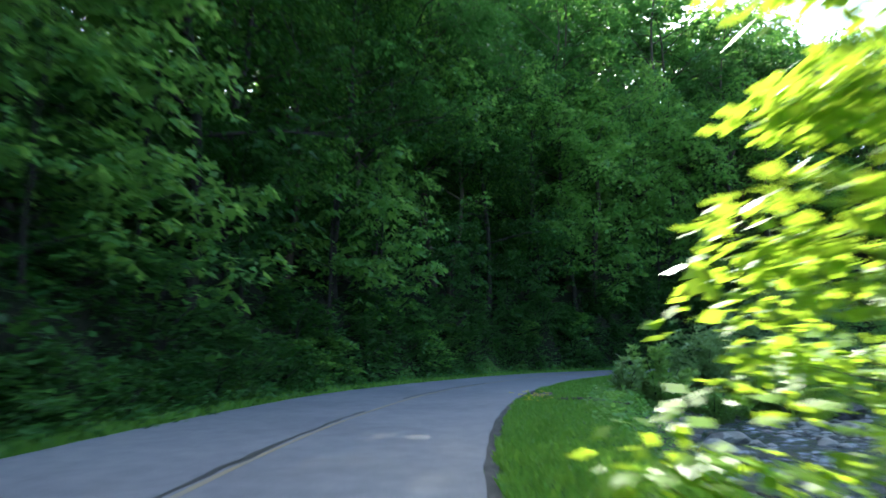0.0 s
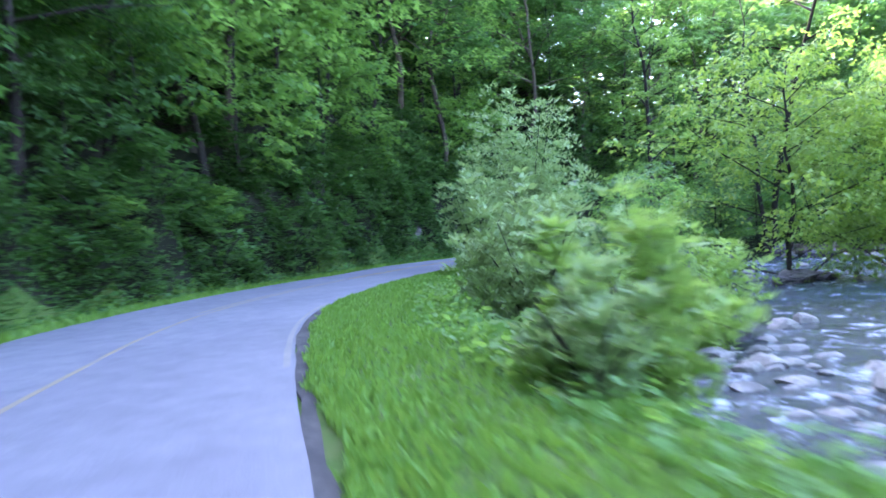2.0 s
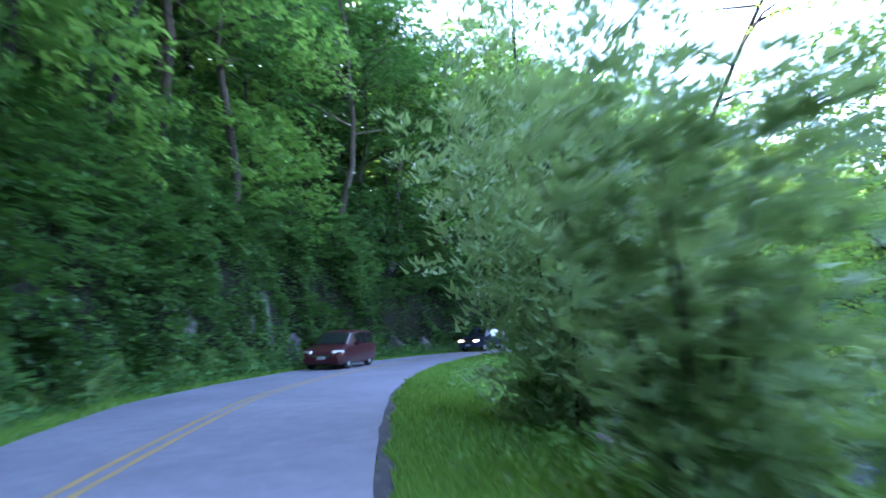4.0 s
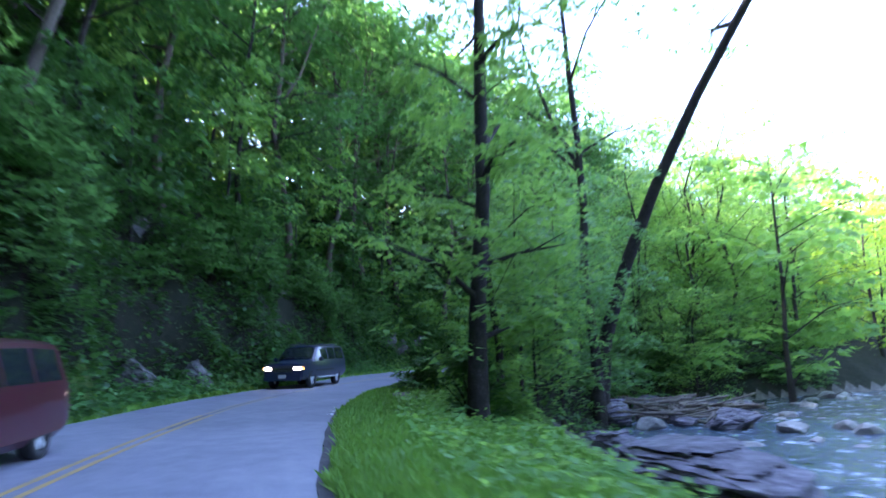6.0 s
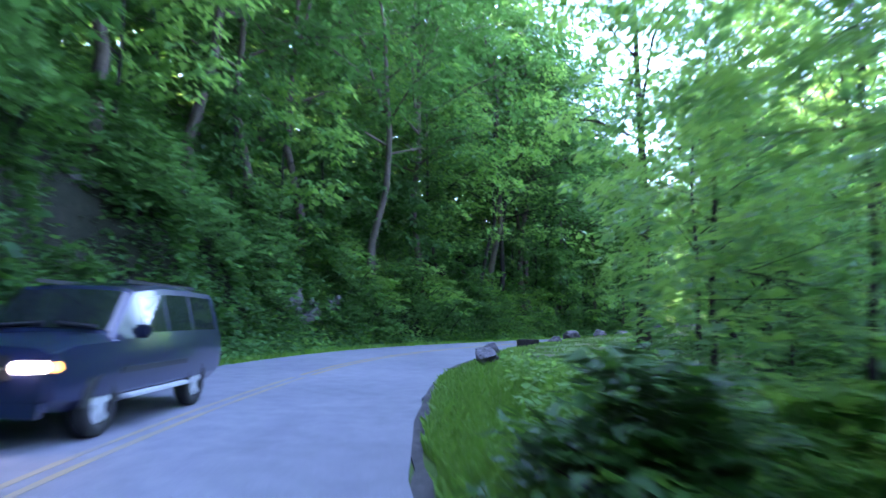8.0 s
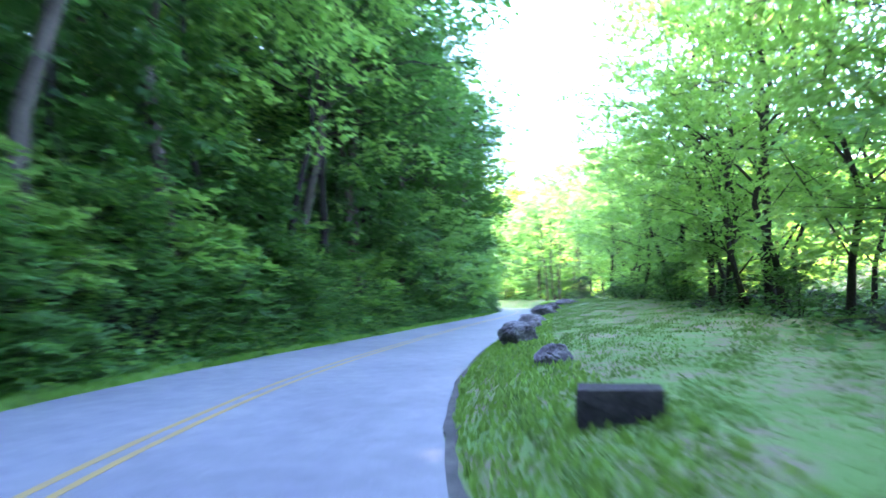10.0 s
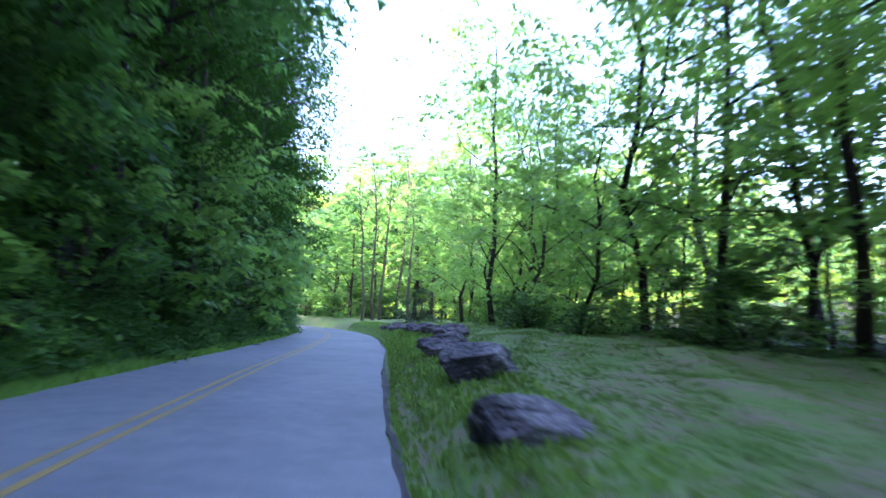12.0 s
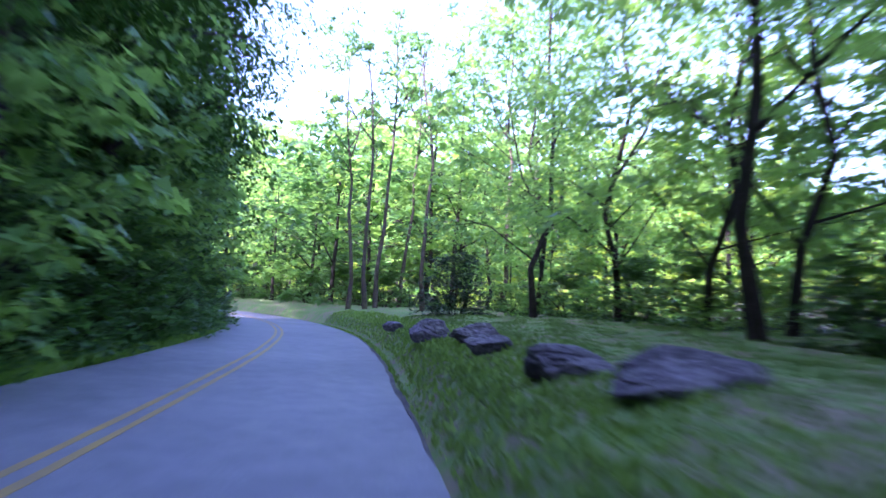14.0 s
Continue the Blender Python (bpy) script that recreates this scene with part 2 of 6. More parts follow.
def water_material(name, foam_from, foam_to, foam_scale, ripple, body=(0.028, 0.040, 0.042), rough=0.10, white=(0.46, 0.51, 0.58)):
    m, nt, out = material(name)
    co = world_coords(nt)
    w1 = noise_at(nt, 1.3, 5.0, 0.65, co)
    w2 = noise_at(nt, 6.0, 4.0, 0.6, co)
    foam = noise_at(nt, foam_scale, 8.0, 0.74, co)
    h = node(nt, "ShaderNodeMath", op='MULTIPLY_ADD')
    nt.links.new(w2.outputs[0], h.inputs[0])
    h.inputs[1].default_value = 0.35
    nt.links.new(w1.outputs[0], h.inputs[2])
    normal = bumped(nt, h.outputs[0], 1.0, ripple)
    p = node(nt, "ShaderNodeBsdfPrincipled", Roughness=rough, IOR=1.33)
    p.inputs["Base Color"].default_value = (*body, 1)
    nt.links.new(normal, p.inputs["Normal"])
    f = node(nt, "ShaderNodeBsdfPrincipled", Roughness=0.8)
    f.inputs["Base Color"].default_value = (*white, 1)
    fr = ramp(nt, foam.outputs[0], [(foam_from, (0, 0, 0)), (foam_to, (1, 1, 1))])
    mix = nt.nodes.new("ShaderNodeMixShader")
    nt.links.new(fr.outputs[0], mix.inputs[0])
    nt.links.new(p.outputs[0], mix.inputs[1])
    nt.links.new(f.outputs[0], mix.inputs[2])
    nt.links.new(mix.outputs[0], out.inputs[0])
    return m


ASPHALT = asphalt_material()
RAPIDS = water_material("rapids_water", 0.53, 0.72, 1.3, 0.34, (0.026, 0.038, 0.042), 0.10)
WATER = water_material("river_water", 0.57, 0.74, 1.9, 0.18, (0.020, 0.034, 0.042), 0.08)
RIFFLE = water_material("rippled_water", 0.55, 0.74, 1.5, 0.22, (0.030, 0.052, 0.075), 0.12, (0.55, 0.61, 0.70))


# ---------------------------------------------------------------- plan
# The line along which the right lane is driven; everything is placed by s (metres along it) and u (metres to its right).
LINE = [(-0.2, -42.0), (-0.5, -20.0), (-0.34, 0.65), (-0.39, 5.85), (-0.06, 11.0), (0.63, 16.1), (1.65, 21.1), (3.12, 25.9),
        (5.87, 32.4), (8.72, 36.7), (13.03, 41.3), (17.2, 44.65), (23.3, 48.95), (27.86, 51.65), (32.35, 53.9), (36.8, 55.75),
        (43.1, 57.9), (47.9, 58.95), (53.8, 59.45), (60.7, 59.28), (65.7, 58.75), (70.7, 57.6), (75.7, 55.85), (80.55, 53.7),
        (85.3, 51.3), (90.1, 48.8), (95.05, 46.06), (100.2, 43.2), (105.4, 40.15), (113.2, 35.6), (122.0, 30.75), (131.0, 26.6),
        (140.5, 23.4), (150.5, 21.3), (161.0, 20.6), (172.0, 21.6), (184.0, 24.6), (198.0, 30.0), (214.0, 38.0), (232.0, 48.0)]


def spline(points, step=0.5):
    p = np.array(points)
    out = []
    for i in range(1, len(p) - 2):
        a, b, c, d = p[i - 1:i + 3]
        n = max(2, int(np.linalg.norm(c - b) / step))
        for k in range(n):
            t = k / n
            out.append(0.5 * (2 * b + (c - a) * t + (2 * a - 5 * b + 4 * c - d) * t * t + (3 * b - a - 3 * c + d) * t ** 3))
    return np.array(out)


PTS = spline(LINE)
SEG = np.diff(PTS, axis=0)
RUN = np.r_[0, np.cumsum(np.hypot(SEG[:, 0], SEG[:, 1]))]
RUN -= RUN[np.argmin(np.hypot(PTS[:, 0] + 0.34, PTS[:, 1] - 0.65))]
TAN = np.gradient(PTS, axis=0)
TAN /= np.linalg.norm(TAN, axis=1)[:, None]
S_MIN, S_MAX = float(RUN[0]), float(RUN[-1])


def place(s, u):
    """x, y of a point s along the line and u to its right."""
    x = np.interp(s, RUN, PTS[:, 0])
    y = np.interp(s, RUN, PTS[:, 1])
    tx = np.interp(s, RUN, TAN[:, 0])
    ty = np.interp(s, RUN, TAN[:, 1])
    n = np.hypot(tx, ty)
    return x + u * ty / n, y - u * tx / n


def heading(s):
    """Degrees of the driving direction, as a turn about z from +y."""
    return math.degrees(math.atan2(-float(np.interp(s, RUN, TAN[:, 0])), float(np.interp(s, RUN, TAN[:, 1]))))


def along(x, y):
    """s and u of points."""
    x, y = np.atleast_1d(np.asarray(x, float)), np.atleast_1d(np.asarray(y, float))
    s_out, u_out = np.empty(len(x)), np.empty(len(x))
    base, d = PTS[:-1:2], PTS[2::2]
    n = min(len(base), len(d))
    base, d = base[:n], d[:n] - base[:n]
    l2 = (d * d).sum(1)
    runs = RUN[:-1:2][:n]
    for i in range(0, len(x), 4000):
        q = np.stack([x[i:i + 4000], y[i:i + 4000]], 1)
        k = np.clip(((q[:, None] - base) * d).sum(2) / l2, 0, 1)
        c = base + k[..., None] * d
        e = q[:, None] - c
        dd = (e * e).sum(2)
        j = dd.argmin(1)
        r = np.arange(len(q))
        cross = d[j, 0] * e[r, j, 1] - d[j, 1] * e[r, j, 0]
        s_out[i:i + 4000] = runs[j] + k[r, j] * np.sqrt(l2[j])
        u_out[i:i + 4000] = -np.sign(cross) * np.sqrt(dd[r, j])
    return s_out, u_out


def wave(x, y, size, seed=0.0):
    """Smooth noise made of a few sines, about -1 to 1."""
    a, b = x / size + seed, y / size - seed * 1.7
    return (np.sin(a * 2.1 + 1.3 * np.sin(b * 1.7)) + np.sin(b * 2.6 + 1.1 * np.sin(a * 1.9 + 2.0)) + np.sin((a + b) * 3.7 + seed)) / 3


WATER_Z = -1.75
ROAD_R = 0.43


def road_left(s):
    """u of the road's far edge: the road is wider on the outside of its bends."""
    return np.interp(s, [-40, 20, 31, 50, 57, 70, 80, 92, 99, 110, 118, 130, 145, 155, 260], [-5.68, -5.6, -4.75, -4.7, -5.7, -5.7, -5.0, -4.8, -5.5, -5.7, -5.3, -4.65, -4.5, -4.65, -4.7])


def road_right(s):
    """u of the road's near edge."""
    return np.interp(s, [110, 120, 133, 139, 150, 157, 165], [ROAD_R, ROAD_R + 0.02, ROAD_R + 0.02, ROAD_R + 0.14, ROAD_R + 0.26, ROAD_R + 0.08, ROAD_R])


def verge_start(s):
    """u at which the grass begins beside the road."""
    return road_right(s) + np.interp(s, [106, 112, 124, 133, 139, 150, 157], [0.16, 0.10, 0.07, 0.11, 0.20, 0.07, 0.10])


def nearer(s):
    """How much nearer than usual the road's far side lies."""
    return road_left(s) + 5.68


def centre(s):
    """u of the middle of the yellow lines."""
    return np.interp(s, [-40, 20, 30, 45, 57, 65, 78, 90, 100, 112, 120, 128, 150, 165, 260], [-2.64, -2.55, -2.3, -2.3, -2.82, -2.75, -2.55, -2.48, -2.56, -2.58, -2.5, -2.42, -2.38, -2.5, -2.5])



def hollow(s):
    """Depth of the recesses in the foot of the cliff."""
    return np.interp(s, [60, 69, 73.0, 75.0, 76.6, 78.6, 80.6, 83.0, 86.0, 88.4, 91.6, 94, 97, 99], [0, 0, 0, 0.9, 0.9, 0.1, 0.1, 0.9, 0.9, 0, 0, 0.8, 0.8, 0])


def bare(s, u):
    """Whether a spot of the verge is worn to the soil."""
    near_bend = ((s - 84.2) / 1.3) ** 2 + ((u - 1.55) / 0.75) ** 2
    first_bend = ((s - 21.4) / 1.6) ** 2 + ((u - 0.98) / 0.42) ** 2
    return np.minimum(near_bend, first_bend) + 0.5 * wave(s, u, 0.5, 1.0) < 1.0


def bank(s):
    """u of the river's near edge."""
    return np.interp(s, [-40, 10, 20, 28, 33, 45, 60, 67, 74, 88, 97, 106, 118, 140, 260], [4.2, 4.4, 5.2, 6.3, 7.3, 8.2, 7.4, 8.0, 8.9, 9.3, 10.5, 15.0, 21.0, 24.0, 26.0])


def lip(s):
    """u at which the grass ends and the bank falls to the river."""
    return np.interp(s, [-40, 14, 24, 41, 59, 68, 78, 90, 97, 106, 118, 140, 260], [2.6, 2.8, 3.6, 3.6, 3.1, 4.3, 5.2, 6.0, 8.0, 12.0, 18.0, 20.5, 22.0])


def height(s, u, x, y):
    """Height of the ground."""
    s, u = np.asarray(s, float), np.asarray(u, float)
    rough = 0.10 * wave(x, y, 2.3) + 0.06 * wave(x, y, 0.9, 3.0)
    # left: verge, steep bank, hillside
    d = -u - 6.35 + nearer(s) - hollow(s)
    steep = np.interp(s, [-40, 30, 44, 52, 92, 108, 125, 260], [2.2, 2.4, 3.0, 5.2, 4.6, 3.2, 2.6, 2.4])
    reach = np.interp(s, [-40, 30, 44, 52, 92, 108, 125, 260], [2.6, 2.4, 1.8, 1.3, 1.4, 2.0, 2.6, 2.8])
    slope = np.interp(s, [-40, 40, 55, 94, 101, 107, 116, 136, 150, 182, 200, 260], [0.78, 0.78, 1.0, 0.95, 0.72, 0.72, 0.85, 0.8, 0.5, 0.35, 0.1, 0.05])
    run = np.interp(s, [-40, 38, 56, 62, 82, 92, 104, 116, 150, 260], [27.0, 27.0, 18.0, 25.0, 25.0, 21.0, 19.0, 18.0, 16.0, 13.0])
    d = d + 0.45 * wave(x, y, 2.6, 8.0) * np.clip(d / 0.8, 0, 1) + 0.2 * wave(x, y, 0.9, 4.0) * np.clip(d / 0.8, 0, 1)
    k = np.clip(d / reach, 0, 1)
    left = steep * k * k * (3 - 2 * k) + slope * np.clip(d - reach, 0, run) + 0.10 * np.clip(d - reach - run, 0, 60)
    left = left + np.clip(d, 0, 1.5) * (0.5 * wave(x, y, 3.1, 1.0) + 0.35 * wave(x, y, 1.1, 5.0)) + np.where(d > 0, rough, 0.03 * rough - 0.02)
    # right: verge, bank, river bed, far bank
    b = bank(s)
    raised = np.interp(s, [-40, 88, 98, 104, 117, 128, 132, 137, 141, 150, 160, 185, 260], [0, 0, 0.36, 0.42, 0.55, 0.60, 0.72, 0.85, 0.94, 0.97, 1.0, 1.0, 0.8])
    up = raised * np.interp(u, [0.72, 1.2, 2.6, 4.0, 9.0], [0.0, 0.62, 1.0, 1.1, 1.3])
    down = -np.interp(s, [50, 62, 84, 92], [0.30, 0.52, 0.52, 0.30]) * np.clip((u - 1.5) / 3.0, 0, 1) * np.clip((97 - s) / 8, 0, 1)
    k = np.clip((u - lip(s)) / (b + 0.9 - lip(s)), 0, 1)
    r = (up + down) * (1 - k) + (WATER_Z - 0.55) * (1.6 * k - 0.6 * k * k)
    k2 = np.clip((u - b - 15) / 5.0, 0, 1)
    r = r * (1 - k2) + (WATER_Z + 0.9) * k2 + 0.22 * np.clip(u - b - 20, 0, 36)
    r = r + np.clip((u - 0.8) / 1.5, 0, 1) * rough * np.interp(u, [0, 3, 8], [0.4, 0.6, 1.4])
    road = -0.07
    # a far hill beyond the river and the end of the road
    far = np.clip(((np.asarray(x) - 105) * 0.81 - (np.asarray(y) - 40) * 0.59 - 100) / 90, 0, 1)
    r = r + 30 * far * far * (3 - 2 * far) * np.clip((u - 6) / 20, 0, 1)
    z = np.where(u < road_left(s) - 0.05, left, np.where(u > verge_start(s) - 0.02, r - 0.03, road))
    return z


def ground_at(s, u):
    x, y = place(s, u)
    return float(height(s, u, x, y))


def mesh_object(name, verts, faces, mats, parent=None, label="", smooth=False, slots=None):
    me = bpy.data.meshes.new(name)
    me.from_pydata([tuple(map(float, v)) for v in verts], [], [tuple(map(int, f)) for f in faces])
    for m in (mats if isinstance(mats, (list, tuple)) else [mats]):
        me.materials.append(m)
    if slots is not None:
        me.polygons.foreach_set("material_index", np.asarray(slots, dtype=np.int32))
    if smooth:
        me.polygons.foreach_set("use_smooth", np.ones(len(me.polygons), dtype=bool))
    me.update()
    ob = new(name, me)
    if parent is not None:
        ob.parent = parent
    if label:
        ob["label"] = label
    return ob


def part(name, bm, mat, parent, label=""):
    me = bpy.data.meshes.new(name)
    bm.to_mesh(me)
    bm.free()
    me.materials.append(mat)
    ob = new(name, me)
    ob.parent = parent
    if label:
        ob["label"] = label
    return ob


def grid_faces(nr, nc, start=0):
    i, j = np.meshgrid(np.arange(nr - 1), np.arange(nc - 1), indexing="ij")
    a = start + (i * nc + j).ravel()
    return np.stack([a, a + 1, a + nc + 1, a + nc], 1)


# ---------------------------------------------------------------- ground
def build_ground():
    cols = np.r_[-26, -22, -18.5, -15.5, -13, -11.3, -10, np.arange(-9.2, -6.2, 0.28), -6.1, -5.9, -5.6, -5.35, -5.1, -4.85, -4.6, -4.35, -4, 0.2, 0.6, 0.85, 1.1, 1.4,
                 np.arange(1.8, 24, 0.55), np.arange(24, 27, 0.8), np.arange(27, 35, 1.2)]
    rows = np.arange(S_MIN + 2, S_MAX - 4, 0.65)
    ss, uu = np.meshgrid(rows, cols, indexing="ij")
    x, y = place(ss, uu)
    z = height(ss, uu, x, y)
    fine = np.stack([x.ravel(), y.ravel(), z.ravel()], 1)
    f1 = grid_faces(len(rows), len(cols))[:, ::-1]
    # the wide sheet, sunk a little where the fine strip lies on it
    gx = np.r_[-1800, -900, -450, -220, np.arange(-120, 300, 3.0), 420, 700, 1200, 2200]
    gy = np.r_[-1800, -900, -450, -220, np.arange(-130, 200, 3.0), 320, 600, 1100, 2000]
    wx, wy = np.meshgrid(gx, gy, indexing="ij")
    s2, u2 = along(wx.ravel(), wy.ravel())
    z2 = height(s2, u2, wx.ravel(), wy.ravel())
    inside = np.clip(np.minimum((u2 + 26) / 4, (34 - u2) / 4), 0, 1) * (s2 > S_MIN + 3) * (s2 < S_MAX - 6)
    z2 = z2 - 3.0 * inside
    wide = np.stack([wx.ravel(), wy.ravel(), z2], 1)
    f2 = grid_faces(len(gx), len(gy), len(fine))[:, ::-1]
    verts = np.r_[fine, wide]
    faces = np.r_[f1, f2[:, ::-1]]
    su_s = np.r_[ss.ravel(), s2]
    su_u = np.r_[uu.ravel(), u2]
    fs, fu = su_s[faces].mean(1), su_u[faces].mean(1)
    b = bank(fs)
    slot = np.zeros(len(faces), int)                      # grass
    slot[(fu > 0) & (fs > 93)] = 1                        # mown, worn
    slot[bare(fs, fu)] = 5
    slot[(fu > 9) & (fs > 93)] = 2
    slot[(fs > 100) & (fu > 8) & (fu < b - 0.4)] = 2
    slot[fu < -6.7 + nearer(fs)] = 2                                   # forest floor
    cx, cy = verts[faces][:, :, 0].mean(1), verts[faces][:, :, 1].mean(1)
    slot[(fu < -6.5) & (fu > -9.3) & (fs > 44) & (fs < 112) & (wave(cx, cy, 2.2, 2.0) > 0.85)] = 4
    slot[(fu > 30) & (cx > 150)] = 0   # bare rock
    slot[(fu > lip(fs) + 0.5) & ((fs < 84) | (fu > b - 0.7))] = 3                              # gravel bed
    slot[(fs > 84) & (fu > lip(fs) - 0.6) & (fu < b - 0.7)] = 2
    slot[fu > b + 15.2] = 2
    ob = mesh_object("ground", verts, faces, [GRASS_SOIL, MOWN_SOIL, FOREST_SOIL, GRAVEL, ROCK, BARE_SOIL], smooth=True, slots=slot)
    tagged(ob, "grassy verges, wooded hillside and stony river bed", "ground", kind="structure")


build_ground()


def strip(name, s0, s1, u_left, u_right, z, thick, mat, label, category, step=0.8, wobble=0.0, seed=0.0, parent=None, breaks=None):
    """A band along the line, with a top and two sides."""
    rows = np.arange(s0, s1, step)
    ul = (u_left(rows) if callable(u_left) else u_left) + wobble * wave(rows, rows * 0.3, 1.3, seed)
    ur = (u_right(rows) if callable(u_right) else u_right) + wobble * wave(rows, rows * 0.3, 1.1, seed + 4.0)
    cols = []
    for u, zz in ((ul, z - thick), (ul, z), (ur, z), (ur, z - thick)):
        x, y = place(rows, u)
        cols.append(np.stack([x, y, np.full(len(rows), zz)], 1))
    verts = np.stack(cols, 1).reshape(-1, 3)
    faces = grid_faces(len(rows), 4)[:, ::-1]
    if breaks is not None:
        keep = np.repeat(breaks(rows[:-1]), 3)
        faces = faces[keep]
    ob = mesh_object(name, verts, faces, mat, parent=parent)
    return tagged(ob, label, category, kind="structure")


road = strip("road", S_MIN + 4, S_MAX - 6, road_left, road_right, 0.0, 0.12, ASPHALT, "two-lane bluish grey asphalt road with worn lines", "road", wobble=0.035)
strip("road_edge_1", S_MIN + 4, 106, ROAD_R - 0.02, ROAD_R + 0.16, -0.012, 0.1, APRON, "crumbling dark asphalt strip along the road", "road edge", 0.5, 0.07, 2.0)
strip("road_edge_2", 106, S_MAX - 6, lambda r: road_right(r) - 0.02, verge_start, -0.012, 0.1, APRON, "crumbling dark asphalt strip along the road", "road edge", 0.5, 0.07, 2.0)
for side, start in ((-1, 36), (1, -30)):
    strip("yellow_line", start, 47.0, lambda r, k=side: centre(r) + k * 0.115 - 0.04, lambda r, k=side: centre(r) + k * 0.115 + 0.04, 0.004, 0.003, YELLOW_WORN, "faded yellow centre line painted on the road", "road marking", 0.6, 0.008, 1.5 + side)
    strip("yellow_line", 79.0, 97.0, lambda r, k=side: centre(r) + k * 0.11 - 0.04, lambda r, k=side: centre(r) + k * 0.11 + 0.04, 0.004, 0.003, YELLOW_WORN, "faded yellow centre line painted on the road", "road marking", 0.6, 0.012, 1.5 + side,
          breaks=lambda r: (r < 84) | (r > 86.5))
    strip("yellow_line", 47.0, 79.0, lambda r, k=side: centre(r) + k * 0.12 - 0.045, lambda r, k=side: centre(r) + k * 0.12 + 0.045, 0.004, 0.003, YELLOW, "worn yellow centre line painted on the road", "road marking", 0.6, 0.012, 1.5 + side)
    strip("yellow_line", 97.0, S_MAX - 8, lambda r, k=side: centre(r) + k * 0.12 - 0.045, lambda r, k=side: centre(r) + k * 0.12 + 0.045, 0.004, 0.003, YELLOW, "worn yellow centre line painted on the road", "road marking", 0.6, 0.012, 1.5 + side)
strip("tar_seam", -30, 30, lambda r: centre(r) - 0.07 + 0.05 * wave(r, r * 0.7, 1.1, 2.0), lambda r: centre(r) + 0.02 + 0.05 * wave(r, r * 0.7, 1.1, 2.0), 0.005, 0.003, TAR, "dark tar seam along the road's middle", "road seam", 0.5, 0.05, 7.0,
      breaks=lambda r: (r < 15) | (r > 18) & (r < 27.5))
strip("tar_seam_2", 76, 87, lambda r: centre(r) - 0.024, lambda r: centre(r) + 0.020, 0.005, 0.003, TAR, "dark tar seam between the yellow lines", "road seam", 0.5, 0.02, 9.0)
strip("white_line", 28.5, 37, ROAD_R - 0.13, ROAD_R - 0.05, 0.004, 0.003, WHITE_PAINT, "worn white edge line painted on the road", "road marking", 0.6, 0.01, 3.0)


def build_river():
    rows = np.arange(S_MIN + 2, S_MAX - 4, 0.5)
    v = np.linspace(-0.8, 19.0, 46)
    ss, vv = np.meshgrid(rows, v, indexing="ij")
    x, y = place(ss, bank(ss) + vv)
    z = WATER_Z + 0.05 * wave(x, y, 0.9) + 0.035 * wave(x, y, 0.45, 4.0) + 0.05 * wave(x, y, 2.5, 2.0) * np.interp(ss, [30, 60], [1.6, 1.0])
    ob = mesh_object("water", np.stack([x.ravel(), y.ravel(), z.ravel()], 1), grid_faces(len(rows), len(v))[:, ::-1], [RAPIDS, WATER, RIFFLE], smooth=True,
                     slots=np.repeat(np.select([(rows[:-1] < 50) | (rows[:-1] > 92) & (rows[:-1] < 116), (rows[:-1] > 49) & (rows[:-1] < 93)], [0, 2], 1), len(v) - 1))
    tagged(ob, "fast shallow mountain river with white rapids", "river", kind="structure")


build_river()


# ---------------------------------------------------------------- plants
def tube(verts, faces, pts, radii, sides=7, attach=0):
    """Adds a tapered tube along pts to verts and faces."""
    start = len(verts)
    pts = [Vector(p) for p in pts]
    for i, p in enumerate(pts):
        d = (pts[min(i + 1, len(pts) - 1)] - pts[max(i - 1, 0)]).normalized()
        a = d.orthogonal().normalized()
        b = d.cross(a)
        for k in range(sides):
            t = 2 * math.pi * k / sides
            verts.append(p + (a * math.cos(t) + b * math.sin(t)) * radii[i])
    for i in range(len(pts) - 1):
        for k in range(sides):
            k2 = (k + 1) % sides
            faces.append((start + i * sides + k, start + i * sides + k2, start + (i + 1) * sides + k2, start + (i + 1) * sides + k))
    faces.append(tuple(start + (len(pts) - 1) * sides + k for k in range(sides)))
    if attach:
        # joins the limb to the nearest point of the stem
        near = min(range(attach), key=lambda q: (verts[q] - verts[start]).length_squared)
        faces.append((near, start, start + 1))


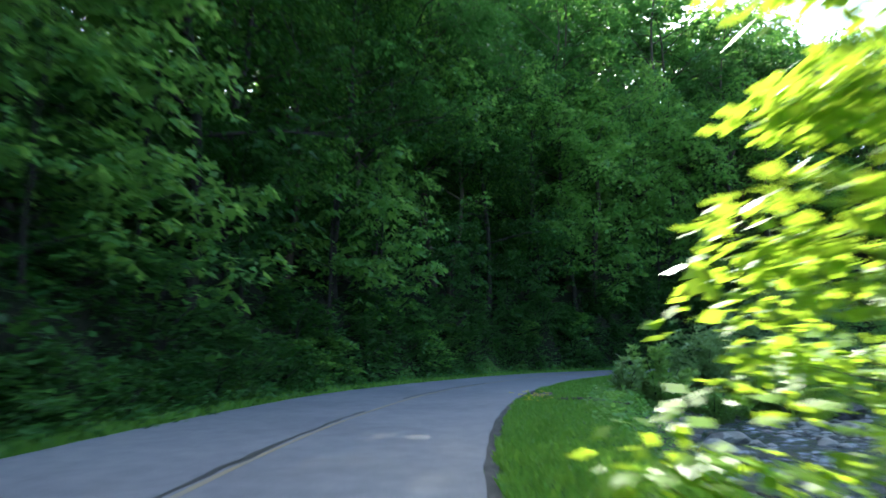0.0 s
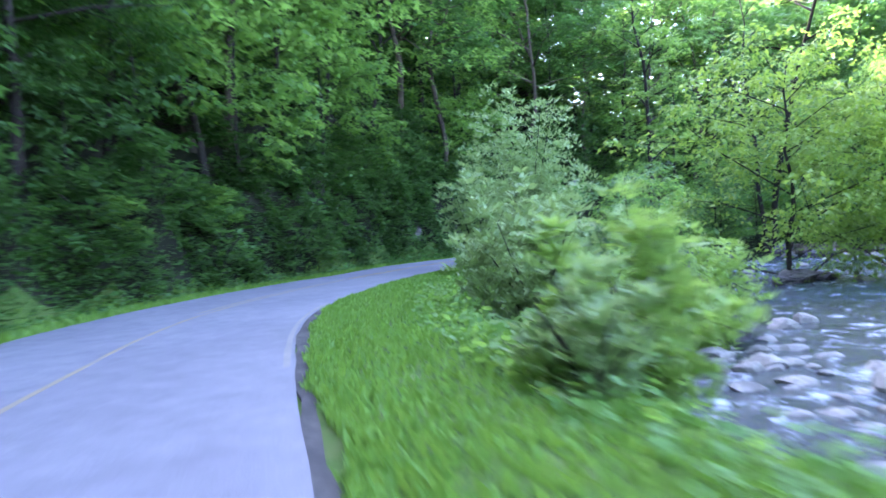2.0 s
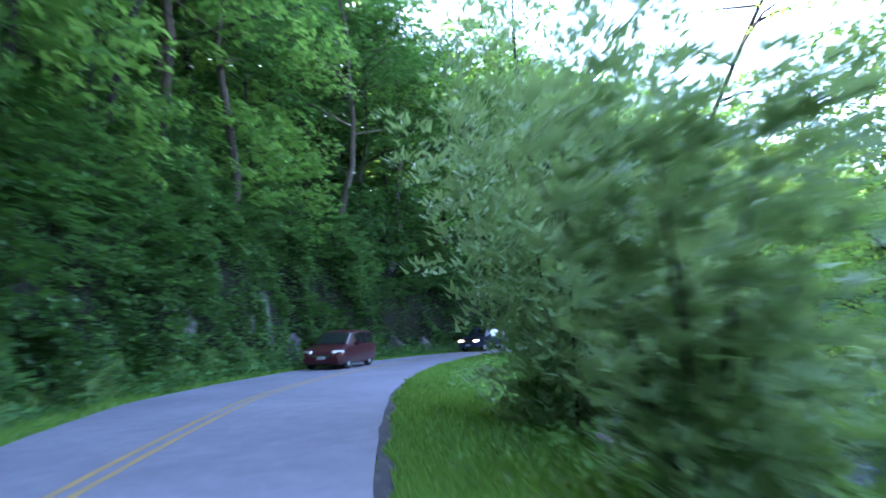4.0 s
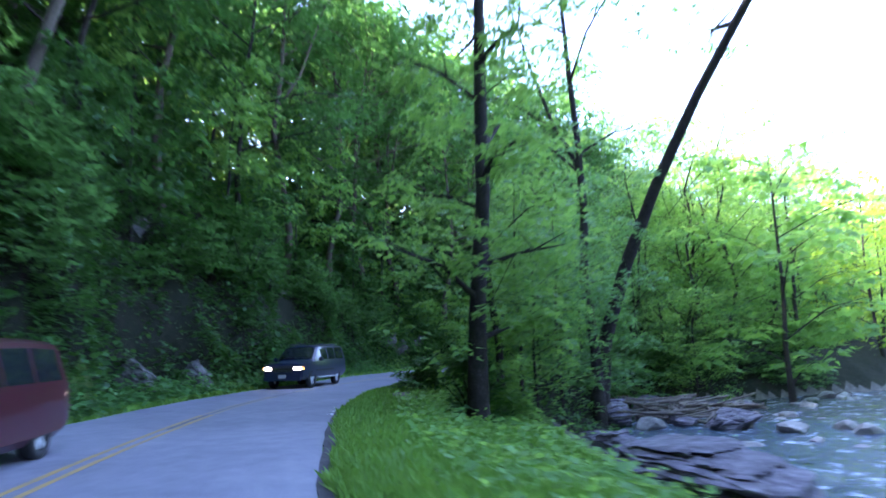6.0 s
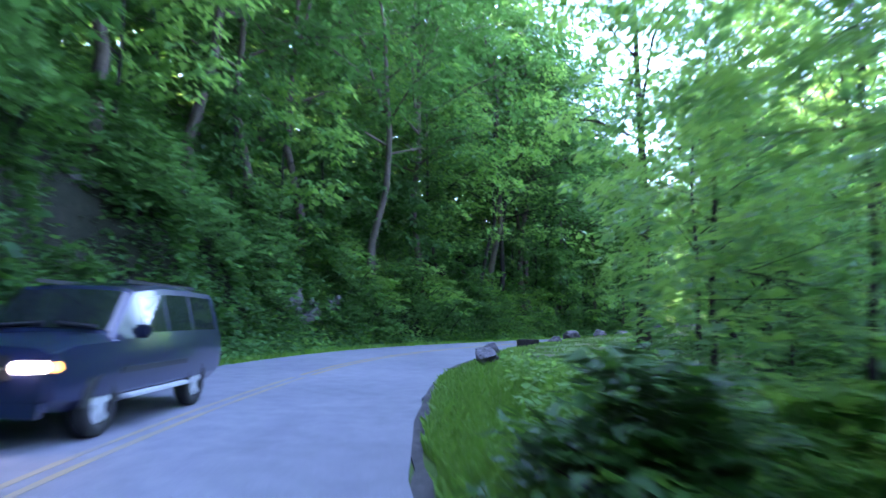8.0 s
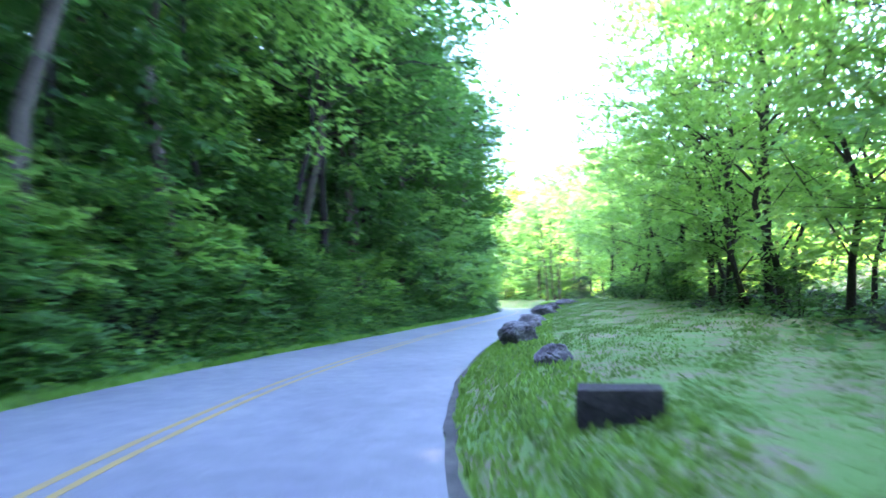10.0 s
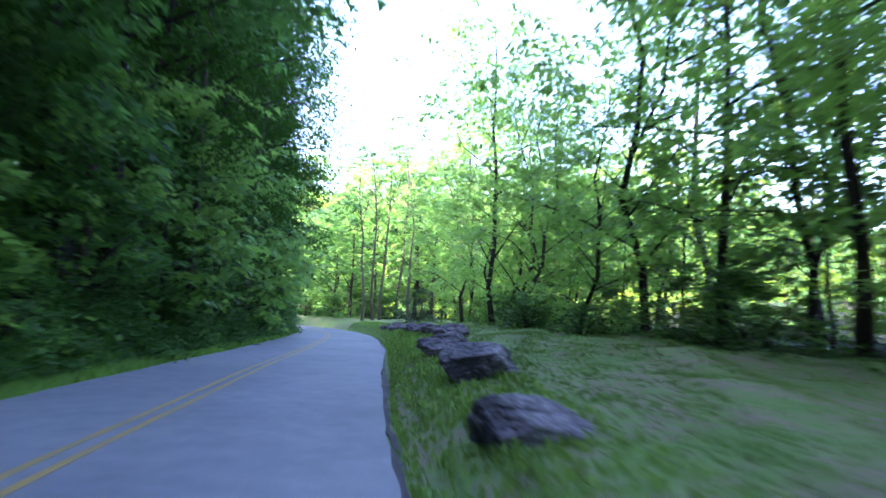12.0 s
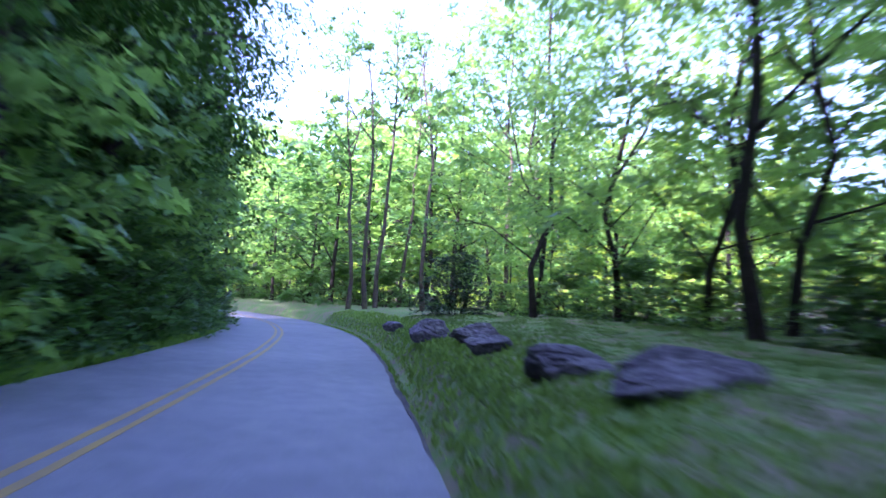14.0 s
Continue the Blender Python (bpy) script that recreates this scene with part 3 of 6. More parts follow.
def leaf_quads(rng, centres, per, spread, size, droop=0.35, long=1.4, flat=0.4, sides=4):
    """Leaves in sprays: each centre carries a shallow drooping dome of leaves. Returns vertices (n*4, 3)."""
    n = len(centres) * per
    ang = rng.uniform(0, 2 * np.pi, n)
    wide = np.repeat(spread * rng.uniform(0.6, 1.35, len(centres)), per)
    r = wide * np.sqrt(rng.uniform(0, 1, n))
    tip = np.repeat(rng.normal(0, 0.30, (len(centres), 2)), per, axis=0)
    off = np.stack([r * np.cos(ang), r * np.sin(ang), np.zeros(n)], 1)
    off[:, 2] = -flat * r * r / np.maximum(wide, 0.01) + off[:, 0] * tip[:, 0] + off[:, 1] * tip[:, 1] + rng.normal(0, 0.10, n) * wide
    c = np.repeat(centres, per, axis=0) + off
    a2 = ang + rng.normal(0, 0.7, n)
    d = np.stack([np.cos(a2), np.sin(a2), rng.normal(-droop, 0.30, n)], 1)
    d /= np.linalg.norm(d, axis=1)[:, None]
    side = np.cross(d, np.stack([rng.normal(0, 0.40, n), rng.normal(0, 0.40, n), np.ones(n)], 1))
    side /= np.linalg.norm(side, axis=1)[:, None]
    l = size * rng.uniform(0.6, 1.3, n)[:, None]
    w = l / long / 2
    if sides == 3:
        return np.stack([c - side * w, c + side * w, c + d * l], 1).reshape(-1, 3)
    v = np.stack([c, c + d * l * 0.45 + side * w, c + d * l, c + d * l * 0.45 - side * w], 1)
    return v.reshape(-1, 3)


def quads_mesh(name, v, mat, sides=4):
    me = bpy.data.meshes.new(name)
    n = len(v)
    me.vertices.add(n)
    me.vertices.foreach_set("co", np.asarray(v, np.float32).ravel())
    me.loops.add(n)
    me.loops.foreach_set("vertex_index", np.arange(n, dtype=np.int32))
    me.polygons.add(n // sides)
    me.polygons.foreach_set("loop_start", np.arange(0, n, sides, dtype=np.int32))
    me.polygons.foreach_set("loop_total", np.full(n // sides, sides, dtype=np.int32))
    me.materials.append(mat)
    me.update(calc_edges=True)
    return me


def make_tree(name, seed, tall, clear, radius, trunk_r, clusters, per, leaf, leaf_mat, bark, lean=(0, 0), limbs=9, label="", category="tree", group="", top=1.0, droop=0.35, spread=0.0, flat=0.5,
              sides=4, crook=0.35, rising=(0.15, 0.6), fork=0.0, long=1.4, bow=1.2):
    """A tree as a thing: Empty with trunk (with limbs and twigs) and crown; built at the origin. fork: share of the height at which a second leader parts."""
    rng = np.random.default_rng(seed)
    root = new(name)
    verts, faces = [], []
    n = 9
    wob = rng.normal(0, 0.02 * tall, (n, 2)).cumsum(0) * crook
    spine = [Vector((lean[0] * (i / (n - 1)) ** bow + wob[i, 0] - wob[0, 0], lean[1] * (i / (n - 1)) ** bow + wob[i, 1] - wob[0, 1], tall * 0.94 * i / (n - 1) - (0.35 if i == 0 else 0))) for i in range(n)]
    radii = [trunk_r * (1.35 if i == 0 else 1.0) * (1 - 0.88 * (i / (n - 1)) ** 0.9) + 0.012 for i in range(n)]
    tube(verts, faces, spine, radii, 8)
    stem = len(verts)
    centres = []

    def at(h):
        f = min(max(h / (tall * 0.94), 0), 0.999) * (n - 1)
        i = int(f)
        return spine[i].lerp(spine[i + 1], f - i)

    leaders = [at]
    if fork:
        h0, side = tall * fork, rng.uniform(0, 2 * math.pi)
        out = Vector((math.cos(side), math.sin(side), 0)) * tall * rng.uniform(0.12, 0.2)
        second = [at(h0 + (tall * 0.86 - h0) * q) + out * q ** 0.7 + Vector((rng.normal(0, 0.15), rng.normal(0, 0.15), 0)) * q for q in (0, 0.2, 0.45, 0.7, 1.0)]
        r0 = trunk_r * (1 - 0.88 * fork ** 0.9) * 0.75
        tube(verts, faces, second, [r0, r0 * 0.85, r0 * 0.62, r0 * 0.4, r0 * 0.12], 7, stem)

        def at2(h):
            f = min(max((h - h0) / (tall * 0.86 - h0), 0), 0.999) * 4
            i = int(f)
            return second[i].lerp(second[i + 1], f - i) if h > h0 else at(h)
        leaders.append(at2)
    each = max(1, round(clusters / (limbs * 6) * 0.8))
    for k in range(limbs):
        f = (k + rng.uniform(0.1, 0.9)) / limbs
        h = clear + (tall * 0.92 - clear) * f
        a = k * 2.4 + rng.uniform(-0.7, 0.7)
        reach = radius * (0.45 + 0.65 * math.sin(math.pi * min(1, 0.18 + 0.75 * f))) * rng.uniform(0.6, 1.2)
        rise = reach * rng.uniform(*rising)
        p0 = leaders[k % len(leaders)](h)
        dirv = Vector((math.cos(a), math.sin(a), 0))
        bend = Vector((-dirv.y, dirv.x, 0)) * reach * rng.normal(0, 0.12)
        p1 = p0 + dirv * reach * 0.5 + bend + Vector((0, 0, rise * 0.7))
        p2 = p0 + dirv * reach + Vector((0, 0, rise))
        r0 = trunk_r * 0.42 * (1 - 0.6 * f)
        tube(verts, faces, [p0, p1, p2], [r0, r0 * 0.6, r0 * 0.2], 4, stem)
        twigs = []
        for q, turn in ((0.4, 0.75), (0.65, -0.75)):
            base = p0.lerp(p1, q * 2) if q < 0.5 else p1.lerp(p2, q * 2 - 1)
            a2 = a + turn + rng.normal(0, 0.25)
            end = base + Vector((math.cos(a2), math.sin(a2), rng.uniform(-0.1, 0.5))) * reach * rng.uniform(0.35, 0.55)
            tube(verts, faces, [base, end], [r0 * 0.4, r0 * 0.1], 3, stem)
            twigs += [base.lerp(end, 0.5), end]
        for base in (p0.lerp(p1, 0.8), p1.lerp(p2, 0.5), p2, *twigs[1:]):
            for _ in range(each):
                centres.append(base + Vector(rng.normal(0, radius * 0.15, 3) * np.array([1, 1, 0.6])))
    while len(centres) < clusters:
        f = rng.uniform(0, 1)
        h = clear * 0.9 + (tall * top - clear * 0.9) * f
        rr = radius * (0.35 + 0.65 * math.sin(math.pi * min(1, 0.22 + 0.74 * f))) * math.sqrt(rng.uniform(0.15, 1))
        a = rng.uniform(0, 2 * math.pi)
        centres.append(leaders[len(centres) % len(leaders)](h) + Vector((rr * math.cos(a), rr * math.sin(a), 0)))
    mesh_object("trunk", verts, faces, bark, parent=root, smooth=True)
    crown = new("crown", quads_mesh("crown", leaf_quads(rng, np.array([tuple(c) for c in centres]), per, spread or radius * 0.15 + 0.12, leaf, droop, long, flat, sides), leaf_mat, sides))
    crown.parent = root
    tagged(root, label, category, group)
    return root


def make_shrub(name, seed, tall, radius, clusters, per, leaf, leaf_mat, label, group="", long=1.6, upright=0.5, stems=6, sides=4, sprays=False):
    rng = np.random.default_rng(seed)
    root = new(name)
    verts, faces, centres = [], [], []
    for k in range(stems):
        a = 2 * math.pi * k / stems + rng.uniform(-0.4, 0.4)
        r = radius * rng.uniform(0.35, 0.9)
        h = tall * rng.uniform(0.65, 1.0) * (1 - 0.35 * r / radius)
        p1 = Vector((r * 0.4 * math.cos(a), r * 0.4 * math.sin(a), h * 0.55))
        p2 = Vector((r * math.cos(a), r * math.sin(a), h))
        tube(verts, faces, [Vector((0.05 * math.cos(a), 0.05 * math.sin(a), -0.25)), p1, p2], [0.035, 0.022, 0.008], 5, len(verts))
    if sprays:
        # leafy rods that rise and spread from the foot, of uneven length
        rods = max(9, round(clusters / 14))
        for k in range(rods):
            a = 2.4 * k + rng.uniform(-0.5, 0.5)
            out = radius * math.sqrt(rng.uniform(0.03, 1))
            h = tall * rng.uniform(0.55, 1.0) * (1 - 0.38 * (out / radius) ** 2)
            tip = Vector((out * math.cos(a), out * math.sin(a), h))
            for q in np.linspace(0.12, 1.0, max(3, round(clusters / rods))):
                thick = radius * 0.13 * (1.15 - 0.75 * q)
                centres.append((tip.x * q ** 0.8 + rng.normal(0, thick), tip.y * q ** 0.8 + rng.normal(0, thick), 0.05 + tip.z * q + rng.normal(0, 0.1)))
    while len(centres) < clusters:
        f = rng.uniform(0, 1)
        a = rng.uniform(0, 2 * math.pi)
        rr = radius * (1 - upright * f ** 1.5) * math.sqrt(rng.uniform(0.05, 1)) * (0.55 + 0.45 * math.sin(a * 3 + seed) ** 2)
        centres.append((rr * math.cos(a), rr * math.sin(a), 0.08 + tall * f * (1 - 0.25 * (rr / radius) ** 2)))
    mesh_object("stem", verts, faces, BARK, parent=root, smooth=True)
    fol = new("foliage", quads_mesh("foliage", leaf_quads(rng, np.array(centres), per, radius * (0.11 if sprays else 0.17) + 0.06, leaf, -0.7 if sprays else -0.1, long, 0.3, sides), leaf_mat, sides))
    fol.parent = root
    return tagged(root, label, "shrub", group)


def settle(s, u, sink=0.0):
    x, y = place(s, u)
    return float(x), float(y), ground_at(s, u) - sink


HILL = "woodland trees on the hillside"
L_HILL = "tall leafy woodland tree on a steep shaded hillside"
front_kinds = [
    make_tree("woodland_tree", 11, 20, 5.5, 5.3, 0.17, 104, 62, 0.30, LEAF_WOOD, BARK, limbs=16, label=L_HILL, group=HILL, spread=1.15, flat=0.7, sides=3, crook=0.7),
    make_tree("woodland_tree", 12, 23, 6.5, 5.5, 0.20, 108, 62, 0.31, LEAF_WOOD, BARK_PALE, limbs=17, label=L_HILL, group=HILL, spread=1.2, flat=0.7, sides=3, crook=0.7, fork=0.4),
    make_tree("woodland_tree", 13, 17, 3.8, 5.0, 0.14, 104, 62, 0.29, LEAF_LIME, BARK, limbs=15, label="young fresh-green woodland tree on a shaded hillside", group=HILL, spread=1.15, flat=0.7, sides=3, crook=0.8),
]
mid_kinds = [
    make_tree("woodland_tree", 14, 22, 5.0, 4.8, 0.20, 80, 26, 0.55, LEAF_WOOD, BARK, limbs=12, label=L_HILL, group=HILL, spread=1.25, flat=0.7, sides=3, crook=0.6),
    make_tree("woodland_tree", 15, 25, 6.5, 4.8, 0.22, 80, 26, 0.55, LEAF_MID, BARK_PALE, limbs=12, label="tall pale-barked woodland tree on a hillside", group=HILL, spread=1.25, flat=0.7, sides=3, crook=0.6),
]
back_kinds = [
    make_tree("woodland_tree", 16, 19, 0.6, 5.4, 0.20, 74, 15, 1.0, LEAF_WOOD, BARK, limbs=8, label="dense woodland tree high on the hillside", group=HILL, spread=1.5, sides=3),
    make_tree("woodland_tree", 19, 20, 1.6, 5.2, 0.20, 74, 15, 0.95, LEAF_LIME, BARK_PALE, limbs=8, label="dense fresh-green tree high on the hillside", group=HILL, spread=1.5, flat=0.8, sides=3),
]
shade_dark_kinds = [
    make_tree("hemlock_tree", 17, 22, 2.6, 4.6, 0.22, 190, 62, 0.19, LEAF_HEMLOCK_SHADED, BARK, limbs=22, label="tall shade-dark evergreen with drooping boughs above the road", group=HILL, droop=0.9, flat=1.0, sides=3, spread=0.95),
    make_tree("hemlock_tree", 18, 19, 3.6, 4.4, 0.20, 170, 62, 0.19, LEAF_HEMLOCK_SHADED, BARK, limbs=20, label="tall shade-dark evergreen with drooping boughs above the road", group=HILL, droop=0.8, flat=0.9, sides=3, spread=0.95),
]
small_kinds = [
    make_tree("understorey_tree", 21, 6.5, 0.7, 2.6, 0.06, 80, 26, 0.29, LEAF_WOOD, BARK, limbs=12, label="slender understorey tree with drooping leafy boughs", group="understorey trees", droop=0.6, spread=0.55, sides=3),
    make_tree("understorey_tree", 22, 8.5, 1.0, 2.9, 0.07, 90, 26, 0.30, LEAF_LIME, BARK, limbs=13, label="slender understorey tree with fresh green boughs", group="understorey trees", droop=0.6, spread=0.6, sides=3),
]
bank_kinds = [
    make_shrub("bank_shrub", 31, 1.5, 1.5, 46, 22, 0.20, LEAF_VINE, "dense dark green shrub on the roadside bank", "bank shrubs", sides=3),
    make_shrub("bank_shrub", 32, 2.2, 1.8, 54, 22, 0.21, LEAF_WOOD, "dense green shrub on the roadside bank", "bank shrubs", sides=3),
    make_shrub("bank_shrub", 33, 1.1, 1.4, 40, 22, 0.19, LEAF_WOOD, "low leafy green shrub on the roadside bank", "bank shrubs", sides=3),
]
lime_kinds = [
    make_shrub("bank_shrub", 34, 1.7, 1.5, 50, 22, 0.20, LEAF_LIME, "fresh green shrub leaning over the grass verge", "bank shrubs", sides=3),
]
bulge_kinds = [
    make_shrub("cliff_bush", 37, 2.3, 1.6, 64, 24, 0.23, LEAF_MID, "broad-leaved green bush bulging out of the cliff", "cliff bushes", sides=3),
]
thicket_kinds = [
    make_shrub("thicket", 35, 6.0, 3.4, 46, 13, 0.85, LEAF_WOOD, "tall leafy thicket high on the wooded hillside", "hillside thickets", sides=3),
    make_shrub("thicket", 36, 4.0, 2.8, 60, 16, 0.42, LEAF_WOOD, "dense leafy thicket under the woodland trees", "hillside thickets", sides=3),
]
hill_kinds = [
    make_tree("hill_tree", 46, 15, 1.0, 5.0, 0.18, 44, 13, 0.95, LEAF_LIME, BARK, limbs=8, label="sunlit broad-leaved tree on a far hillside", group="far hill trees", spread=1.1, sides=3),
]
RIVERSIDE = "riverside trees"
right_kinds = [
    make_tree("riverside_tree", 41, 15, 1.2, 4.1, 0.10, 110, 54, 0.20, LEAF_LIME, BARK, limbs=17, label="leafy riverside tree at the edge of the grass", group=RIVERSIDE, flat=0.5, spread=0.85, sides=3, crook=1.1, rising=(0.2, 1.0), fork=0.3),
    make_tree("riverside_tree", 42, 18, 1.8, 4.2, 0.12, 110, 54, 0.21, LEAF_MID, BARK, limbs=17, label="tall leafy riverside tree at the edge of the grass", group=RIVERSIDE, flat=0.5, spread=0.88, sides=3, crook=1.0, rising=(0.2, 0.9)),
    make_tree("riverside_tree", 43, 11, 1.0, 3.6, 0.09, 96, 52, 0.20, LEAF_LIME, BARK, limbs=16, label="low-branching riverside tree with spreading green boughs", group=RIVERSIDE, flat=0.5, spread=0.8, sides=3, crook=1.6, rising=(0.1, 0.9), fork=0.22),
]
far_kinds = [
    make_tree("riverside_tree", 44, 16, 1.0, 4.8, 0.18, 62, 18, 0.62, LEAF_LIME, BARK, limbs=12, label="sunlit leafy tree on the far bank of the river", group=RIVERSIDE, spread=0.95, sides=3),
    make_tree("riverside_tree", 45, 13, 0.6, 4.6, 0.16, 60, 18, 0.60, LEAF_WOOD, BARK, limbs=12, label="sunlit leafy tree on the far bank of the river", group=RIVERSIDE, spread=0.9, sides=3),
]
sun_tinted_kinds = [
    make_tree("riverside_tree", 47, 16, 0.6, 4.6, 0.16, 110, 26, 0.40, LEAF_SUN_TINTED, BARK, limbs=14, label="yellow-green tree with sun-tinted leaves behind the riverside trees", group=RIVERSIDE, spread=1.0, sides=3),
]
used = set()


def put(kind, s, u, turn, size=1.0, sink=0.15, label=""):
    """The first call sets the thing itself, the later ones copies of it."""
    x, y, z = settle(s, u, sink)
    m = pose(x, y, z, 0, 0, turn)
    if kind.name in used:
        ob = copy_thing(kind, m)
    else:
        used.add(kind.name)
        ob = kind
        ob.matrix_basis = m
    ob.scale = (size, size, size)
    if label:
        ob["label"] = label
    return ob


rng = random.Random(5)


def strew(name, kinds, spots, label, keep=1.0):
    """One object of undergrowth: the leaves of many shrubs at spots of (s, u, turn, size)."""
    r = np.random.default_rng(len(spots))
    out = []
    for i, (s, u, turn, size) in enumerate(spots):
        me = [c for c in kinds[i % len(kinds)].children if c.name.startswith("foliage")][0].data
        co = np.empty(len(me.vertices) * 3, np.float32)
        me.vertices.foreach_get("co", co)
        co = co.reshape(-1, 3, 3)
        co = co[r.uniform(0, 1, len(co)) < keep].reshape(-1, 3) * size
        a = radians(turn)
        x, y, z = settle(s, u, 0.15)
        out.append(np.stack([x + co[:, 0] * math.cos(a) - co[:, 1] * math.sin(a), y + co[:, 0] * math.sin(a) + co[:, 1] * math.cos(a), z + co[:, 2]], 1))
    mat = [c for c in kinds[0].children if c.name.startswith("foliage")][0].data.materials[0]
    ob = new(name, quads_mesh(name, np.concatenate(out), mat, 3))
    return tagged(ob, label, "undergrowth", kind="stuff")


def spots_along(s0, s1, u_of, gap, spread_u, lo, hi):
    out, s = [], s0
    while s < s1:
        out.append((s + rng.uniform(-0.3, 0.3) * gap, u_of(s) + rng.uniform(-spread_u, spread_u), rng.uniform(0, 360), rng.uniform(lo, hi)))
        s += gap * rng.uniform(0.8, 1.25)
    return out



def row(kinds, s0, s1, u_row, gap, spread_u, lo, hi, skip=None):
    s = s0
    while s < s1:
        if skip is None or not skip(s):
            here, off, size = s + rng.uniform(-0.3, 0.3) * gap, u_row + rng.uniform(-spread_u, spread_u), rng.uniform(lo, hi)
            if -9.2 < u_row < -5:
                off += float(nearer(here))
            x, y = place(here, off)
            if abs(x - 5.0) < 5.0 and 38 < y < 90 and off < -8:
                size *= 0.95                                  # a gap through which the sun reaches the first bend
            if off < -11 and 97 < here < 109:
                size *= 0.90                                  # the hill is low here and its trees are young
            if off < -8 and here > 146:
                size *= 0.84                                  # lower growth on the gentler slope, kept down to let the sun through
            put(kinds[rng.randrange(len(kinds))], here, off, rng.uniform(0, 360), size)
        s += gap * rng.uniform(0.8, 1.25)


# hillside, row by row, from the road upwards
# row by row, darker or lighter leaf kinds carry shade and skylight in their colour
row(front_kinds[:1] + shade_dark_kinds[1:], -8, 20, -9.6, 4.2, 0.8, 0.85, 1.15)
row(front_kinds[:1] + shade_dark_kinds[1:], 22, 33, -9.4, 4.2, 0.8, 0.9, 1.2)
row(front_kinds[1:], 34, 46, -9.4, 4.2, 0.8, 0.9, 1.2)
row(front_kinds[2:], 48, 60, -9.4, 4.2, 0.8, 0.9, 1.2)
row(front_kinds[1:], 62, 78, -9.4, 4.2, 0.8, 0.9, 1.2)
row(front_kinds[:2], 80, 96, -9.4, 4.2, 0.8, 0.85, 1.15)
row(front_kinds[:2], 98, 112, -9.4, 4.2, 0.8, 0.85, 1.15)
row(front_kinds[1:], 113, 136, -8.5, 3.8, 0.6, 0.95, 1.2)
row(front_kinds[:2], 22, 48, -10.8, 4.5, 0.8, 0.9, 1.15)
row(shade_dark_kinds + front_kinds[:1], 137, 147, -8.8, 4.0, 0.6, 0.9, 1.15)
row(shade_dark_kinds, 148, 186, -9.2, 4.0, 0.6, 0.9, 1.2)
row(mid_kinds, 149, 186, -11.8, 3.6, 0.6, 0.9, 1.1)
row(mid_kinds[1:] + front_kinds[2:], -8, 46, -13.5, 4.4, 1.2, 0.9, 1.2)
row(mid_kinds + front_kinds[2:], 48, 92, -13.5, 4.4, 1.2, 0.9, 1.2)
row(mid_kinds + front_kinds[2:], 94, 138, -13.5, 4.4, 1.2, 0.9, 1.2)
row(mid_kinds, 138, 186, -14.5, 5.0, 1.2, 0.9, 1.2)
# back rows, unseen past s 120, added there to keep sun off the road
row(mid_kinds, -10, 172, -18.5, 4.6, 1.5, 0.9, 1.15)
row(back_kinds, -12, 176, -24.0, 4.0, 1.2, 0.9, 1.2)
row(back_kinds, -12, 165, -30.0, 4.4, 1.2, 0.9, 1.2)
row(back_kinds, -6, 112, -37.0, 8.0, 1.5, 0.9, 1.2)
row(thicket_kinds[:1], -6, 112, -34.0, 4.4, 1.0, 0.9, 1.2)
row(thicket_kinds[:1], 50, 116, -20.5, 3.2, 0.8, 0.8, 1.1)
row(thicket_kinds[:1], -6, 112, -27.0, 5.0, 1.0, 0.8, 1.1)
row(thicket_kinds[1:], -14, 188, -11.4, 3.4, 0.7, 0.9, 1.2)
row(thicket_kinds[1:], -14, 188, -15.5, 4.0, 0.9, 1.0, 1.4)
row(small_kinds, -14, 110, -8.6, 4.4, 0.7, 0.7, 1.1)
row(small_kinds[:1], 112, 188, -8.6, 4.4, 0.7, 0.7, 1.1)
row(small_kinds[1:], 139, 182, -7.5, 6.0, 0.3, 0.7, 1.05)
row(bank_kinds, -6, 64, -7.0, 1.9, 0.35, 0.8, 1.15)
row(bank_kinds[2:], 64, 102, -7.0, 2.4, 0.35, 0.6, 0.95)
row(bank_kinds[1:], 110, 136, -7.0, 1.9, 0.35, 0.8, 1.15)
row(bank_kinds, 136, 188, -6.9, 1.9, 0.35, 0.8, 1.15)
row(bank_kinds, -6, 100, -8.0, 2.2, 0.4, 1.0, 1.4)
row(bank_kinds[1:2] + lime_kinds, 110, 138, -8.0, 2.2, 0.4, 1.0, 1.4)
row(bank_kinds[1:], 138, 188, -8.0, 2.2, 0.4, 1.0, 1.4)
row(bank_kinds[:2], 160, 188, -6.8, 1.8, 0.2, 0.8, 1.15)
for s, u, size in ((70.4, -8.5, 1.15), (71.8, -8.9, 1.2), (59.6, -8.8, 1.2), (61.6, -8.6, 1.1), (64.8, -8.5, 1.2), (67.6, -9.3, 1.2), (69.0, -9.6, 1.3), (72.8, -8.4, 1.1), (71.2, -8.6, 1.3), (78.9, -7.5, 0.9), (80.2, -7.6, 1.0), (79.6, -8.5, 1.2), (88.8, -8.2, 0.95), (90.4, -8.2, 1.0), (91.6, -8.8, 1.2),
                   (93.0, -8.0, 0.8), (98.6, -7.9, 1.0), (100.4, -8.2, 1.1), (101.6, -7.6, 0.9), (104.4, -7.7, 1.1), (105.4, -8.2, 1.2), (66.0, -9.2, 1.2), (63.8, -9.4, 1.2), (110.4, -8.0, 1.0)):
    put(bulge_kinds[0], s, u + float(nearer(s)), s * 50, size)
strew("bank_undergrowth", bank_kinds[:1], spots_along(44, 112, lambda q: -9.0, 2.4, 0.4, 1.1, 1.5), "dense dark undergrowth above the rock face")

